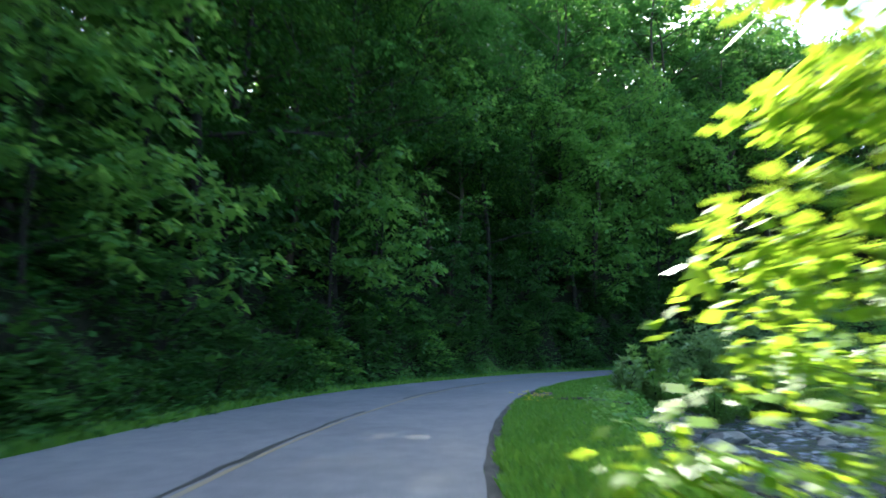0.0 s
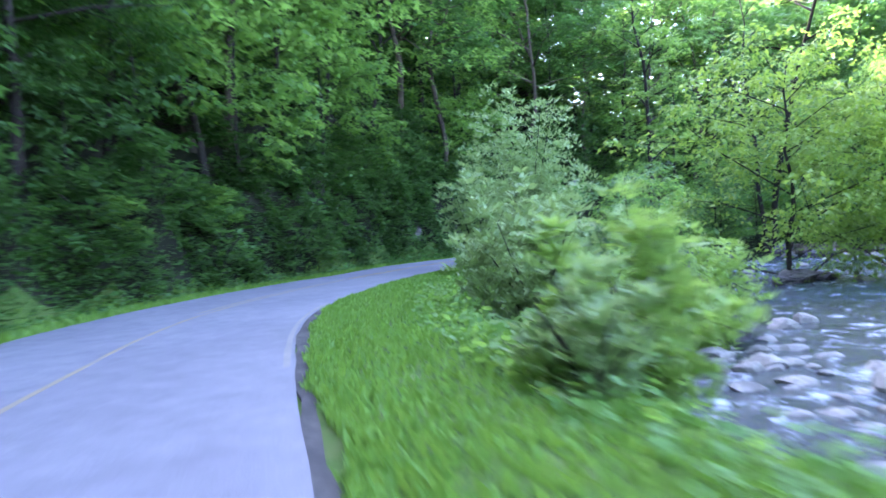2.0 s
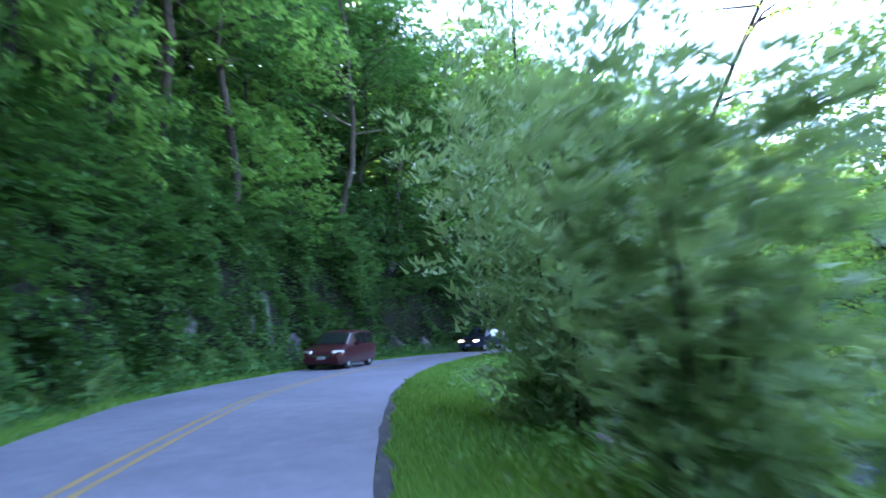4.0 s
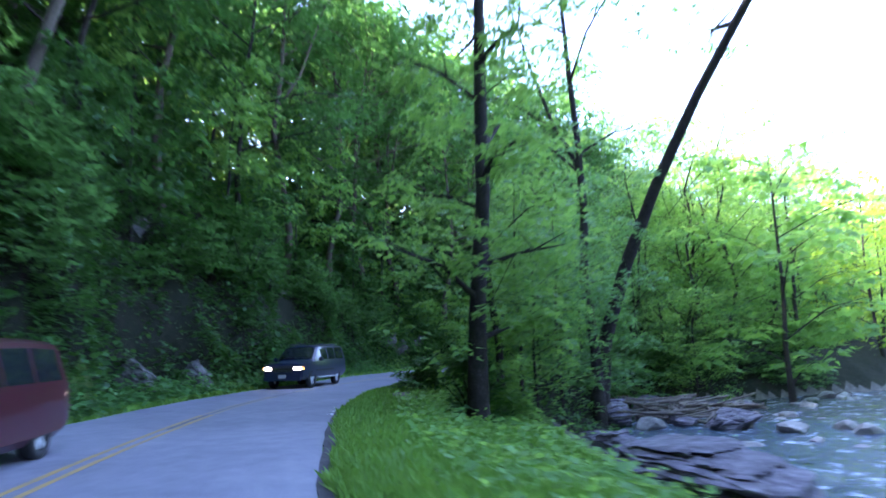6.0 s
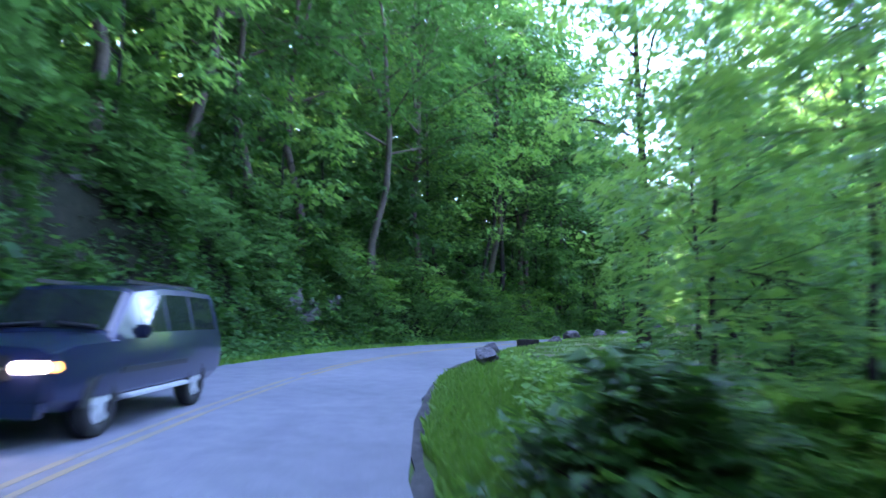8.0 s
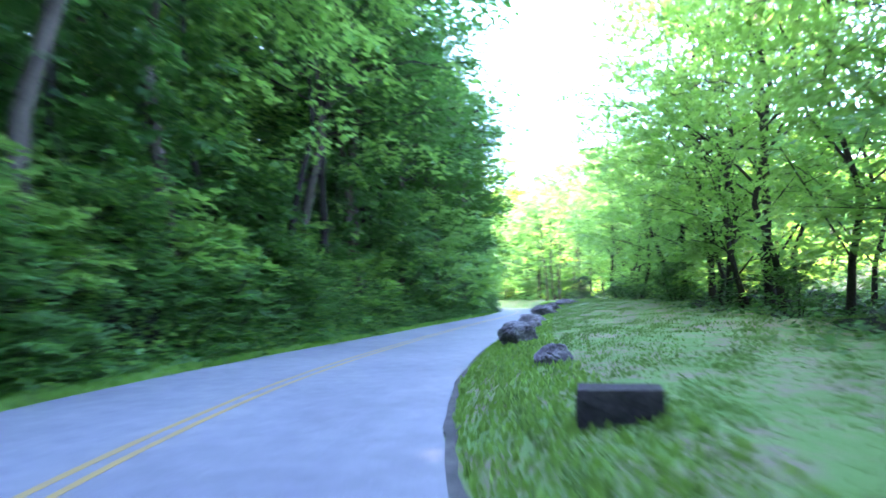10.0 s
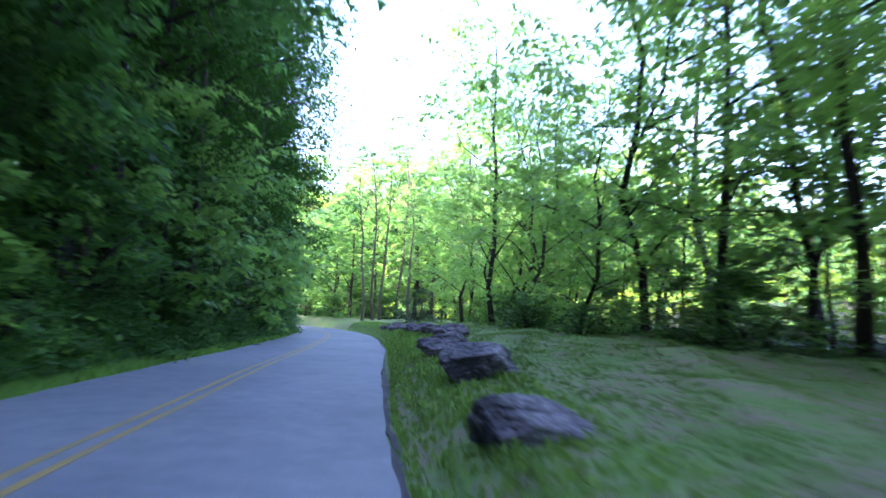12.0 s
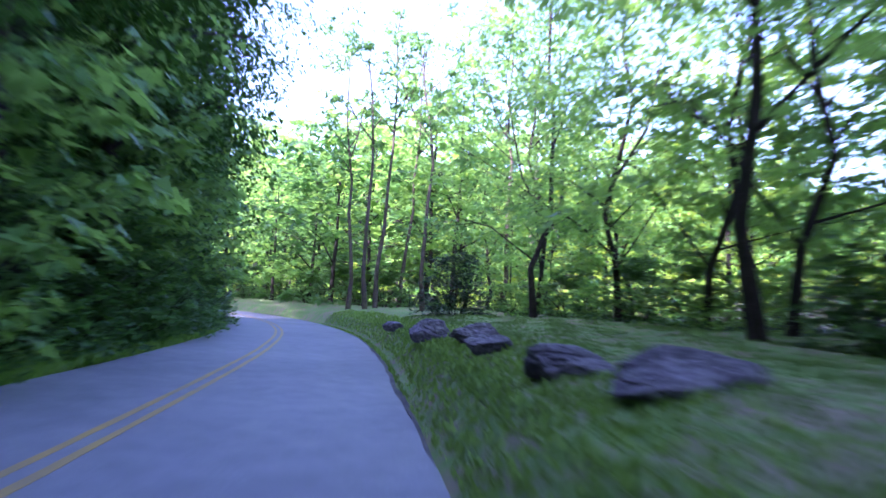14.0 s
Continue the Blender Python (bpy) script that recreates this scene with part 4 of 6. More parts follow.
# right side: trees behind the grass, more behind them, and the far bank
row(right_kinds, 108, 140, 9.6, 3.6, 0.8, 0.8, 1.15)
row(right_kinds, 141, 176, 7.6, 4.6, 0.8, 0.8, 1.15)
row(right_kinds, 107, 146, 12.6, 4.4, 1.0, 0.85, 1.2)
row(right_kinds, 148, 196, 12.6, 6.5, 1.0, 0.85, 1.2)
row(far_kinds, 106, 124, 17.0, 12.0, 1.5, 0.7, 1.0)
row(bank_kinds, 108, 130, 9.0, 6.0, 0.9, 0.5, 0.9)
row(bank_kinds[1:2], 104, 190, 12.5, 11.0, 1.0, 0.6, 1.0)
row(bank_kinds[1:2] + lime_kinds, 135, 178, 8.2, 1.9, 0.5, 0.6, 0.95)
row(small_kinds[1:], 137, 184, 9.6, 5.0, 0.8, 0.6, 0.9)
row(sun_tinted_kinds, 126, 200, 18.5, 8.5, 1.5, 0.7, 1.0)
row(lime_kinds, 20, 46, -7.3, 4.5, 0.5, 0.8, 1.2)
strew("riverside_undergrowth", lime_kinds, spots_along(116, 190, lambda q: 16.5, 4.0, 1.5, 0.8, 1.4), "fresh green undergrowth behind the riverside trees")
row(lime_kinds + bank_kinds[1:2], 110, 134, -7.2, 1.9, 0.5, 0.8, 1.25)
row(lime_kinds, 110, 132, -8.8, 2.4, 0.5, 1.0, 1.5)
s = 2.0
while s < 190:
    for du in (20.5, 26.0, 33.0) if s < 100 else ((21.0, 28.0, 36.0) if s < 130 else (24.0, 36.0)):
        if s > 100 or float(bank(s)) + du < 46:
            put(far_kinds[rng.randrange(2)], s + rng.uniform(-2, 2), float(bank(s)) + du + rng.uniform(-1.5, 1.5), rng.uniform(0, 360), rng.uniform(0.8, 1.15))
    s += rng.uniform(6.5, 9.0)
strew("far_bank_undergrowth", lime_kinds, spots_along(20, 128, lambda q: float(bank(q)) + 16.4, 2.4, 0.8, 1.0, 1.7), "sunlit leafy undergrowth along the far bank", 0.8)
strew("far_bank_undergrowth", bank_kinds[1:2], spots_along(20, 128, lambda q: float(bank(q)) + 18.4, 2.4, 0.8, 1.1, 1.8), "green leafy undergrowth along the far bank", 0.8)
strew("river_bank_undergrowth", bank_kinds[1:2], spots_along(93, 114, lambda q: float(lip(q)) + 1.2, 0.9, 0.9, 0.6, 1.0), "green leafy undergrowth on the river bank", 0.9)
# past the bend, where the road leaves the view
row(far_kinds, 194, 232, 5.5, 4.0, 1.5, 0.8, 1.2)
row(far_kinds, 188, 232, 11.0, 4.0, 1.5, 0.9, 1.2)
row(front_kinds[:1] + far_kinds[1:], 188, 232, -9.5, 4.5, 1.0, 0.9, 1.2)
row(far_kinds, 190, 230, -15.0, 5.0, 1.5, 1.0, 1.3)
row(bank_kinds[1:2], 186, 232, 6.0, 2.4, 1.5, 0.9, 1.3)
# the sunlit hill beyond
for i in range(110):
    d, e = 112 + 84 * (i % 10) / 10 + rng.uniform(-4, 4), -70 + 165 * (i // 10) / 11 + rng.uniform(-5, 5)
    x, y = 105 + 0.81 * d - 0.59 * e, 40 - 0.59 * d - 0.81 * e
    s, u = along(x, y)
    if u[0] > 12:
        z = float(height(s, u, np.array([x]), np.array([y]))[0])
        m = pose(x, y, z - 0.3, 0, 0, rng.uniform(0, 360))
        if "hill_tree" in used:
            ob = copy_thing(hill_kinds[0], m)
        else:
            used.add("hill_tree")
            ob = hill_kinds[0]
            ob.matrix_basis = m
        ob.scale = (1.2, 1.2, 1.0)


def hill_cover(n, seed):
    """Bushes with sunlight put into their leaf colour that cover the far hill, too many to count."""
    r = np.random.default_rng(seed)
    d, e = r.uniform(88, 205, n), r.uniform(-85, 110, n)
    x, y = 105 + 0.81 * d - 0.59 * e, 40 - 0.59 * d - 0.81 * e
    s_, u_ = along(x, y)
    keep = u_ > 24
    x, y, s_, u_ = x[keep], y[keep], s_[keep], u_[keep]
    z = height(s_, u_, x, y) + r.uniform(0.2, 2.6, len(x))
    v = leaf_quads(r, np.stack([x, y, z], 1), 9, 1.5, 1.15, 0.3, 1.3, 0.5, 3)
    ob = new("hill_bushes", quads_mesh("hill_bushes", v, LEAF_SUN_TINTED, 3))
    tagged(ob, "yellow-green bushes with sun-tinted leaves covering a far hillside", "bushes", kind="stuff")


hill_cover(6500, 77)


# ---------------------------------------------------------------- rocks and driftwood
def rock_mesh(name, seed, mat, cuts=9, strata=0.0, subdiv=3, dip=0.5):
    """A broken rock about 1 x 1 x 1, its base at z = 0: cut by planes, stepped along its tilted beds and roughened."""
    r = random.Random(seed)
    bm = bmesh.new()
    bmesh.ops.create_icosphere(bm, subdivisions=subdiv, radius=0.66)
    planes = []
    for _ in range(cuts):
        n = Vector((r.gauss(0, 1), r.gauss(0, 1), r.gauss(0, 0.8))).normalized()
        planes.append((n, r.uniform(0.34, 0.50)))
    turn = r.uniform(0, 2 * math.pi)
    bed = Vector((dip * math.cos(turn), dip * math.sin(turn), 1.0)).normalized()
    steps = [r.uniform(-1, 1) for _ in range(64)]
    off = Vector((seed * 3.1, seed * 1.7, seed * 0.9))
    for v in bm.verts:
        p = v.co.copy()
        for n, d in planes:
            e = p.dot(n) - d
            if e > 0:
                p -= n * e * 0.95
        k = noise.noise(p * 2.6 + off) * 0.07 + noise.noise(p * 7.0 + off) * 0.03 + noise.noise(p * 17.0 + off) * 0.014
        p += p.normalized() * k
        if strata:
            h = p.dot(bed) + 0.05 * noise.noise(p * 3.0 + off)
            flat = p - bed * p.dot(bed)
            if flat.length > 1e-4:
                p += flat.normalized() * strata * (0.055 * steps[int((h + 1) * 9) % 64] + 0.022 * steps[int((h + 1) * 27) % 64])
            crack = abs(noise.noise(p * 2.1 - off))
            if crack < 0.05:
                p -= p.normalized() * (0.05 - crack) * 1.1
        v.co = p
    low = min(v.co.z for v in bm.verts)
    for v in bm.verts:
        v.co.z = max(v.co.z, low * 0.62) - low * 0.62
    me = bpy.data.meshes.new(name)
    bm.to_mesh(me)
    bm.free()
    me.materials.append(mat)
    return me


BOULDER = [rock_mesh("boulder", 50 + i, BOULDER_STONE, 7 + i % 3, strata=0.34, subdiv=5, dip=(0.9, 0.5, 1.3, 0.7, 1.0, 0.4)[i]) for i in range(6)]
OUTCROP = [rock_mesh("rock_outcrop", 70 + i, ROCK, 12, strata=0.9, subdiv=5, dip=0.35) for i in range(5)]
LEDGE = [rock_mesh("rock_ledge", 80 + i, ROCK_DARK, 10, strata=0.6, subdiv=5, dip=0.3) for i in range(4)]
STONE = [rock_mesh("river_stone", 90 + i, ROCK_PALE, 8, subdiv=2) for i in range(6)]


def rock(name, me, s, u, size, turn, label, category, group="", sink=0.06, z=None, tilt=(0, 0)):
    x, y, g = settle(s, u)
    ob = new(name, me)
    ob.matrix_basis = pose(x, y, (g if z is None else z) - sink, tilt[0], tilt[1], heading(s) + turn) @ Matrix.Diagonal((*size, 1))
    return tagged(ob, label, category, group)


def block_stone(s, u):
    """A squared dark stone block beside the road."""
    bm = bmesh.new()
    bmesh.ops.create_cube(bm, size=1.0)
    bmesh.ops.subdivide_edges(bm, edges=bm.edges[:], cuts=4, use_grid_fill=True)
    for v in bm.verts:
        q = v.co.copy()
        v.co += q.normalized() * (noise.noise(q * 3.1) * 0.05 - 0.10 * max(0, q.length - 0.62))
        v.co.z += 0.5
    me = bpy.data.meshes.new("stone_block")
    bm.to_mesh(me)
    bm.free()
    me.materials.append(BLOCK)
    rock("stone_block", me, s, u, (0.68, 0.44, 0.31), -14, "squared dark stone block lying on the worn grass", "boulder", "boulders along the road", 0.04)


L_B = "weathered dark grey boulder resting on the worn grass"
for i, (s, u, length, depth, tall, turn, label) in enumerate((
        (98.95, 1.44, 0.50, 2.6, 0.32, 8, "long weathered grey slab of rock lying along the road"),
        (102.2, 1.32, 0.56, 0.66, 0.34, 20, "pointed weathered grey boulder on the grass verge"),
        (112.0, 2.0, 0.5, 0.45, 0.26, 30, L_B),
        (117.2, 1.55, 0.78, 0.70, 0.46, 10, "large cracked dark grey boulder on bare trampled soil"),
        (122.3, 1.50, 0.66, 0.80, 0.42, 32, L_B),
        (128.2, 1.50, 0.92, 0.66, 0.38, 5, "low flat dark boulder resting on the grass"),
        (132.3, 1.75, 0.98, 0.90, 0.44, -15, "large folded grey boulder with pale streaks"),
        (136.9, 1.90, 1.05, 0.85, 0.40, -10, "rounded grey boulder with pale ridges on the grass"),
        (141.3, 2.50, 0.92, 0.60, 0.27, 0, "low pale grey boulder on the grass"),
        (146.7, 2.30, 0.70, 0.60, 0.36, 28, "small rounded dark boulder on the grass"),
        (150.5, 2.30, 1.20, 0.65, 0.30, 12, "long slanting dark boulder on the grass"),
        (151.9, 1.90, 0.76, 0.60, 0.31, 0, L_B),
        (155.3, 1.80, 0.70, 0.50, 0.24, 0, "low purplish grey boulder on the grass"),
        (158.1, 2.10, 0.90, 0.60, 0.31, 15, L_B),
        (160.1, 1.45, 0.82, 0.65, 0.38, 40, "rounded pale-topped boulder on the grass"),
        (166.5, 1.20, 0.60, 0.50, 0.26, 0, L_B))):
    rock("boulder", BOULDER[i % 6], s, u, (length, depth, tall * 1.25), turn, label, "boulder", "boulders along the road", 0.06)
block_stone(107.05, 1.86)

rng = random.Random(8)
# cliff: rocks at its foot and ledges showing through the greenery
for s, u, w, d, h, z, lift in ((71.2, -7.2, 2.2, 1.3, 1.9, -0.2, 0), (72.4, -7.6, 1.8, 1.3, 1.6, 0.9, 12), (66.6, -7.3, 1.9, 1.3, 1.5, -0.3, 0), (67.6, -7.9, 2.4, 1.8, 2.0, 1.0, 25), (69.0, -8.2, 2.2, 1.8, 2.6, 2.9, 30), (63.0, -7.6, 3.0, 1.8, 2.6, -0.3, 0),
                               (74.6, -7.3, 2.2, 1.3, 1.7, -0.2, 0), (73.0, -7.7, 2.0, 1.5, 1.4, 1.2, 10), (59.4, -7.9, 3.0, 2.0, 2.0, 0.3, 0), (79.0, -7.1, 2.0, 1.2, 1.2, -0.2, 0),
                               (83.5, -7.3, 1.8, 1.2, 1.5, -0.2, 0), (86.8, -7.0, 1.6, 1.1, 1.2, -0.2, 0), (89.7, -7.1, 1.8, 1.2, 1.2, -0.2, 0), (94.0, -7.3, 2.0, 1.2, 1.4, -0.2, 0),
                               (99.3, -7.6, 1.5, 1.0, 1.3, 0.5, 0), (103.0, -8.2, 1.8, 1.2, 1.0, 0.2, 0), (106.6, -7.9, 2.0, 1.4, 1.5, 0.9, 10), (107.6, -7.6, 2.6, 1.4, 1.3, 0.5, 0), (109.4, -7.7, 2.2, 1.3, 1.2, 0.8, 0),
                               (109.8, -7.6, 1.8, 1.3, 1.8, 0.4, 0), (133.0, -8.4, 2.4, 1.6, 2.6, 0.2, 0), (139.0, -8.4, 2.0, 1.5, 2.2, 0.2, 0)):
    rock("rock_outcrop", OUTCROP[rng.randrange(5)], s, u + float(nearer(s)), (w, d, h * 1.15), 90 + rng.uniform(-12, 12), "rugged grey limestone rock in the bank above the road", "rock", "outcrops in the bank",
         0.0, z=z, tilt=(0, lift))

# river: ledges at the near bank, stones and gravel in the shallows
L_LEDGE = "layered grey rock ledge at the water's edge"
for s, u, w, d, h, z in ((74.4, 6.9, 2.5, 5.0, 0.62, -1.18), (74.0, 6.6, 1.5, 3.4, 0.9, -2.0), (61.0, 14.6, 2.0, 3.0, 0.6, -1.9), (63.5, 15.6, 1.8, 2.6, 0.6, -1.9), (40.2, 10.4, 1.2, 1.6, 0.7, -1.85), (41.4, 9.6, 1.0, 1.5, 0.6, -1.85), (69.6, 6.2, 1.3, 2.2, 0.65, -1.6), (67.4, 7.4, 1.3, 2.0, 0.5, -1.85), (71.0, 8.4, 1.1, 2.2, 0.42, -1.88),
                         (64.6, 6.0, 1.3, 1.6, 0.7, -1.6), (62.0, 6.9, 0.9, 1.6, 0.5, -1.85), (79.6, 7.2, 1.1, 2.2, 0.7, -1.65), (84.5, 7.5, 1.1, 1.6, 0.45, -1.7), (92.0, 8.6, 1.5, 2.4, 0.75, -1.75), (90.0, 12.7, 1.9, 1.6, 0.62, -1.85), (91.6, 11.2, 1.2, 1.5, 0.5, -1.85), (98.5, 14.0, 1.5, 2.0, 0.45, -1.9),
                         (96.0, 10.2, 1.6, 2.6, 0.7, -1.85), (99.5, 12.6, 1.4, 2.4, 0.6, -1.9)):
    rock("rock_ledge", LEDGE[rng.randrange(4)], s, u, (w, d, h * 1.3), rng.uniform(-10, 10), L_LEDGE, "rock", "ledges at the river", 0.05, z=z)
for _ in range(64):
    s = rng.uniform(8, 44)
    v = rng.triangular(-0.6, 7.0, 0.4)
    w = rng.triangular(0.25, 1.2, 0.4)
    rock("river_stone", STONE[rng.randrange(6)], s, float(bank(s)) + v, (w, w * rng.uniform(0.7, 1.2), w * 0.55), rng.uniform(0, 360),
         "pale water-worn stone in the shallow river", "stone", "stones in the river", 0.05, z=WATER_Z - 0.12)
for _ in range(60):
    s = rng.uniform(56, 112)
    v = rng.triangular(-1.0, 12.0, 0.0)
    w = rng.triangular(0.25, 1.1, 0.4)
    rock("river_stone", STONE[rng.randrange(6)], s, float(bank(s)) + v, (w, w * rng.uniform(0.7, 1.2), w * 0.55), rng.uniform(0, 360),
         "grey water-worn stone at the river's edge", "stone", "stones in the river", 0.05, z=WATER_Z - 0.14)


for _ in range(46):
    s = rng.uniform(27, 38)
    u = rng.uniform(4.6, 7.4)
    w = rng.triangular(0.14, 0.5, 0.22)
    rock("river_stone", STONE[rng.randrange(6)], s, u, (w, w * rng.uniform(0.7, 1.2), w * 0.6), rng.uniform(0, 360), "pale grey stone on the gravelly river bank", "stone", "stones on the bank", 0.03)


for _ in range(70):
    s = rng.uniform(26, 40)
    u = rng.triangular(7.6, 12.5, 9.5)
    w = rng.triangular(0.2, 0.75, 0.35)
    rock("river_stone", STONE[rng.randrange(6)], s, u, (w, w * rng.uniform(0.7, 1.3), w * 0.5), rng.uniform(0, 360), "pale flat stone on a gravel bar in the river", "stone", "stones on the gravel bar", 0.05, z=WATER_Z - 0.06)


def log_mesh(seed, length, radius):
    r = random.Random(seed)
    verts, faces = [], []
    pts = [Vector((r.gauss(0, 0.06) * length * 0.3, length * (i / 6 - 0.5), r.gauss(0, 0.03) * length * 0.3)) for i in range(7)]
    tube(verts, faces, pts, [radius * (1.15 - 0.09 * i) for i in range(7)], 7)
    for _ in range(3):
        p = pts[r.randrange(1, 6)]
        q = p + Vector((r.uniform(-1, 1), r.uniform(-0.5, 0.9), r.uniform(0.1, 0.8))) * length * 0.12
        tube(verts, faces, [p, q], [radius * 0.45, radius * 0.15], 5)
    return verts, faces


LOGS = []
for i in range(4):
    v, f = log_mesh(200 + i, (5.5, 4.0, 3.0, 2.2)[i], (0.16, 0.12, 0.10, 0.07)[i])
    me = bpy.data.meshes.new("driftwood_log")
    me.from_pydata(v, [], f)
    me.materials.append(DRIFTWOOD)
    me.polygons.foreach_set("use_smooth", np.ones(len(me.polygons), dtype=bool))
    LOGS.append(me)
for i in range(16):
    x, y = 61.0 + rng.uniform(-4.5, 4.0), 46.6 + rng.uniform(-1.6, 2.0)
    ob = new("driftwood_log", LOGS[i % 4])
    ob.matrix_basis = pose(x, y, WATER_Z + 0.10 + 0.07 * (i % 5), rng.uniform(-5, 5), 0, rng.uniform(50, 110))
    tagged(ob, "bleached driftwood log in a jam at the river", "driftwood", "driftwood logs")
jam_turn = math.degrees(math.atan2(place(95.0, 10.0)[1] - place(91.0, 10.0)[1], place(95.0, 10.0)[0] - place(91.0, 10.0)[0]))
for i in range(34):
    s = rng.triangular(89.6, 97.0, 92.5)
    x, y = place(s, 10.9 + rng.gauss(0, 1.0))
    ob = new("driftwood_branch", LOGS[3 - (i % 5) // 3])
    ob.matrix_basis = pose(float(x), float(y), WATER_Z + 0.12 + 0.024 * i, rng.uniform(-13, 13), 0, jam_turn + rng.gauss(0, 32)) @ Matrix.Diagonal((0.55, 1.0, 0.55, 1.0))
    tagged(ob, "thin dark wet branch tangled in a river jam", "driftwood", "tangled driftwood branches")
for s, u, turn, k in ((71.5, 6.3, 60, 3), (70.0, 6.8, 100, 2), (33.0, 7.0, 70, 1), (34.0, 7.6, 40, 2), (36.5, 7.2, 95, 3), (40.0, 10.2, 60, 2), (40.6, 9.8, 100, 3), (40.3, 10.6, 20, 3)):
    x, y, z = settle(s, u)
    ob = new("driftwood_log", LOGS[k])
    ob.matrix_basis = pose(x, y, z + 0.10, 8, 0, turn)
    tagged(ob, "weathered driftwood branch on the river bank", "driftwood", "driftwood logs")


for i in range(7):
    x, y, z = settle(19.6 + 0.25 * i + rng.uniform(-0.3, 0.3), 1.5 + 0.28 * i)
    ob = new("dead_branch", LOGS[3])
    ob.matrix_basis = pose(x, y, z + 0.05, 0, 0, rng.uniform(20, 70)) @ Matrix.Scale(0.42, 4)
    tagged(ob, "thin dead brown branch lying in the grass", "branch", "dead branches")


# ---------------------------------------------------------------- plants that stand by themselves
def single(thing, s, u, turn=0.0, sink=0.15):
    x, y, z = settle(s, u, sink)
    thing.matrix_basis = pose(x, y, z, 0, 0, turn)


def at_xy(thing, x, y, turn=0.0, sink=0.2):
    s, u = along(x, y)
    z = float(height(s, u, np.array([x]), np.array([y]))[0])
    thing.matrix_basis = pose(x, y, z - sink, 0, 0, turn)


at_xy(make_tree("roadside_tree", 301, 24, 2.0, 2.9, 0.22, 230, 34, 0.21, LEAF_LIME, BARK, lean=(-0.8, 0.4), limbs=22, sides=3, flat=0.6, label="stout dark-barked tree between the road and the river"), 44.2, 54.3)
at_xy(make_tree("roadside_tree", 302, 18, 2.4, 2.4, 0.11, 120, 34, 0.20, LEAF_LIME, BARK, lean=(0.3, 0.2), limbs=14, sides=3, flat=0.6, label="slim dark-barked tree beside a stouter one"), 47.4, 54.1)
at_xy(make_tree("roadside_tree", 303, 23, 8.0, 3.4, 0.21, 90, 30, 0.22, LEAF_MID, BARK, lean=(-0.2, 0.1), limbs=12, sides=3, fork=0.42, label="tall forked tree with thin foliage at the river bank"), 54.5, 51.3)
at_xy(make_tree("roadside_tree", 304, 24, 13.0, 3.4, 0.30, 46, 26, 0.22, LEAF_LIME, BARK, lean=(-11.1, -12.2), limbs=10, bow=1.6, crook=0.12, sides=3, label="bare-stemmed tree leaning far out over the river"), 55.5, 51.4)
SAP = "leafy saplings by the river"
sapling = make_tree("sapling", 310, 6.5, 0.8, 2.4, 0.05, 110, 32, 0.18, LEAF_MID, BARK, limbs=12, sides=3, spread=0.6, label="fresh green leafy sapling on the river bank", group=SAP)
sapling2 = make_tree("sapling", 311, 9.0, 1.2, 2.8, 0.07, 130, 34, 0.19, LEAF_LIME, BARK, limbs=13, sides=3, spread=0.65, label="spreading green sapling on the river bank", group=SAP)
for i, (s, u, size) in enumerate(((84.5, 6.6, 1.0), (88.0, 5.4, 0.95), (91.5, 6.8, 1.2), (94.5, 5.6, 0.9), (97.0, 8.0, 0.75), (101.0, 7.0, 0.9), (104.5, 9.5, 0.9), (81.5, 5.6, 0.6), (62.0, 8.8, 0.75),
                                  (100.5, 12.5, 0.7), (106.0, 13.0, 0.9), (59.6, 6.8, 0.6), (48.0, 8.2, 0.9), (51.5, 8.6, 0.7))):
    put((sapling, sapling2)[i % 2], s, u, i * 77, size)
at_xy(make_tree("roadside_tree", 305, 14, 3.5, 3.2, 0.20, 130, 16, 0.27, LEAF_LIME, BARK, lean=(-1.2, 0.6), limbs=11, label="leaning dark-barked tree at the edge of the grass"), 66.74, 52.6)

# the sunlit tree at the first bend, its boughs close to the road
single(make_tree("roadside_tree", 306, 7.2, 0.2, 2.05, 0.08, 380, 24, 0.21, LEAF_SUN_TINTED, BARK, limbs=20, label="sunlit broad-leaved tree with sun-tinted leaves close to the road"), 4.9, 3.9)

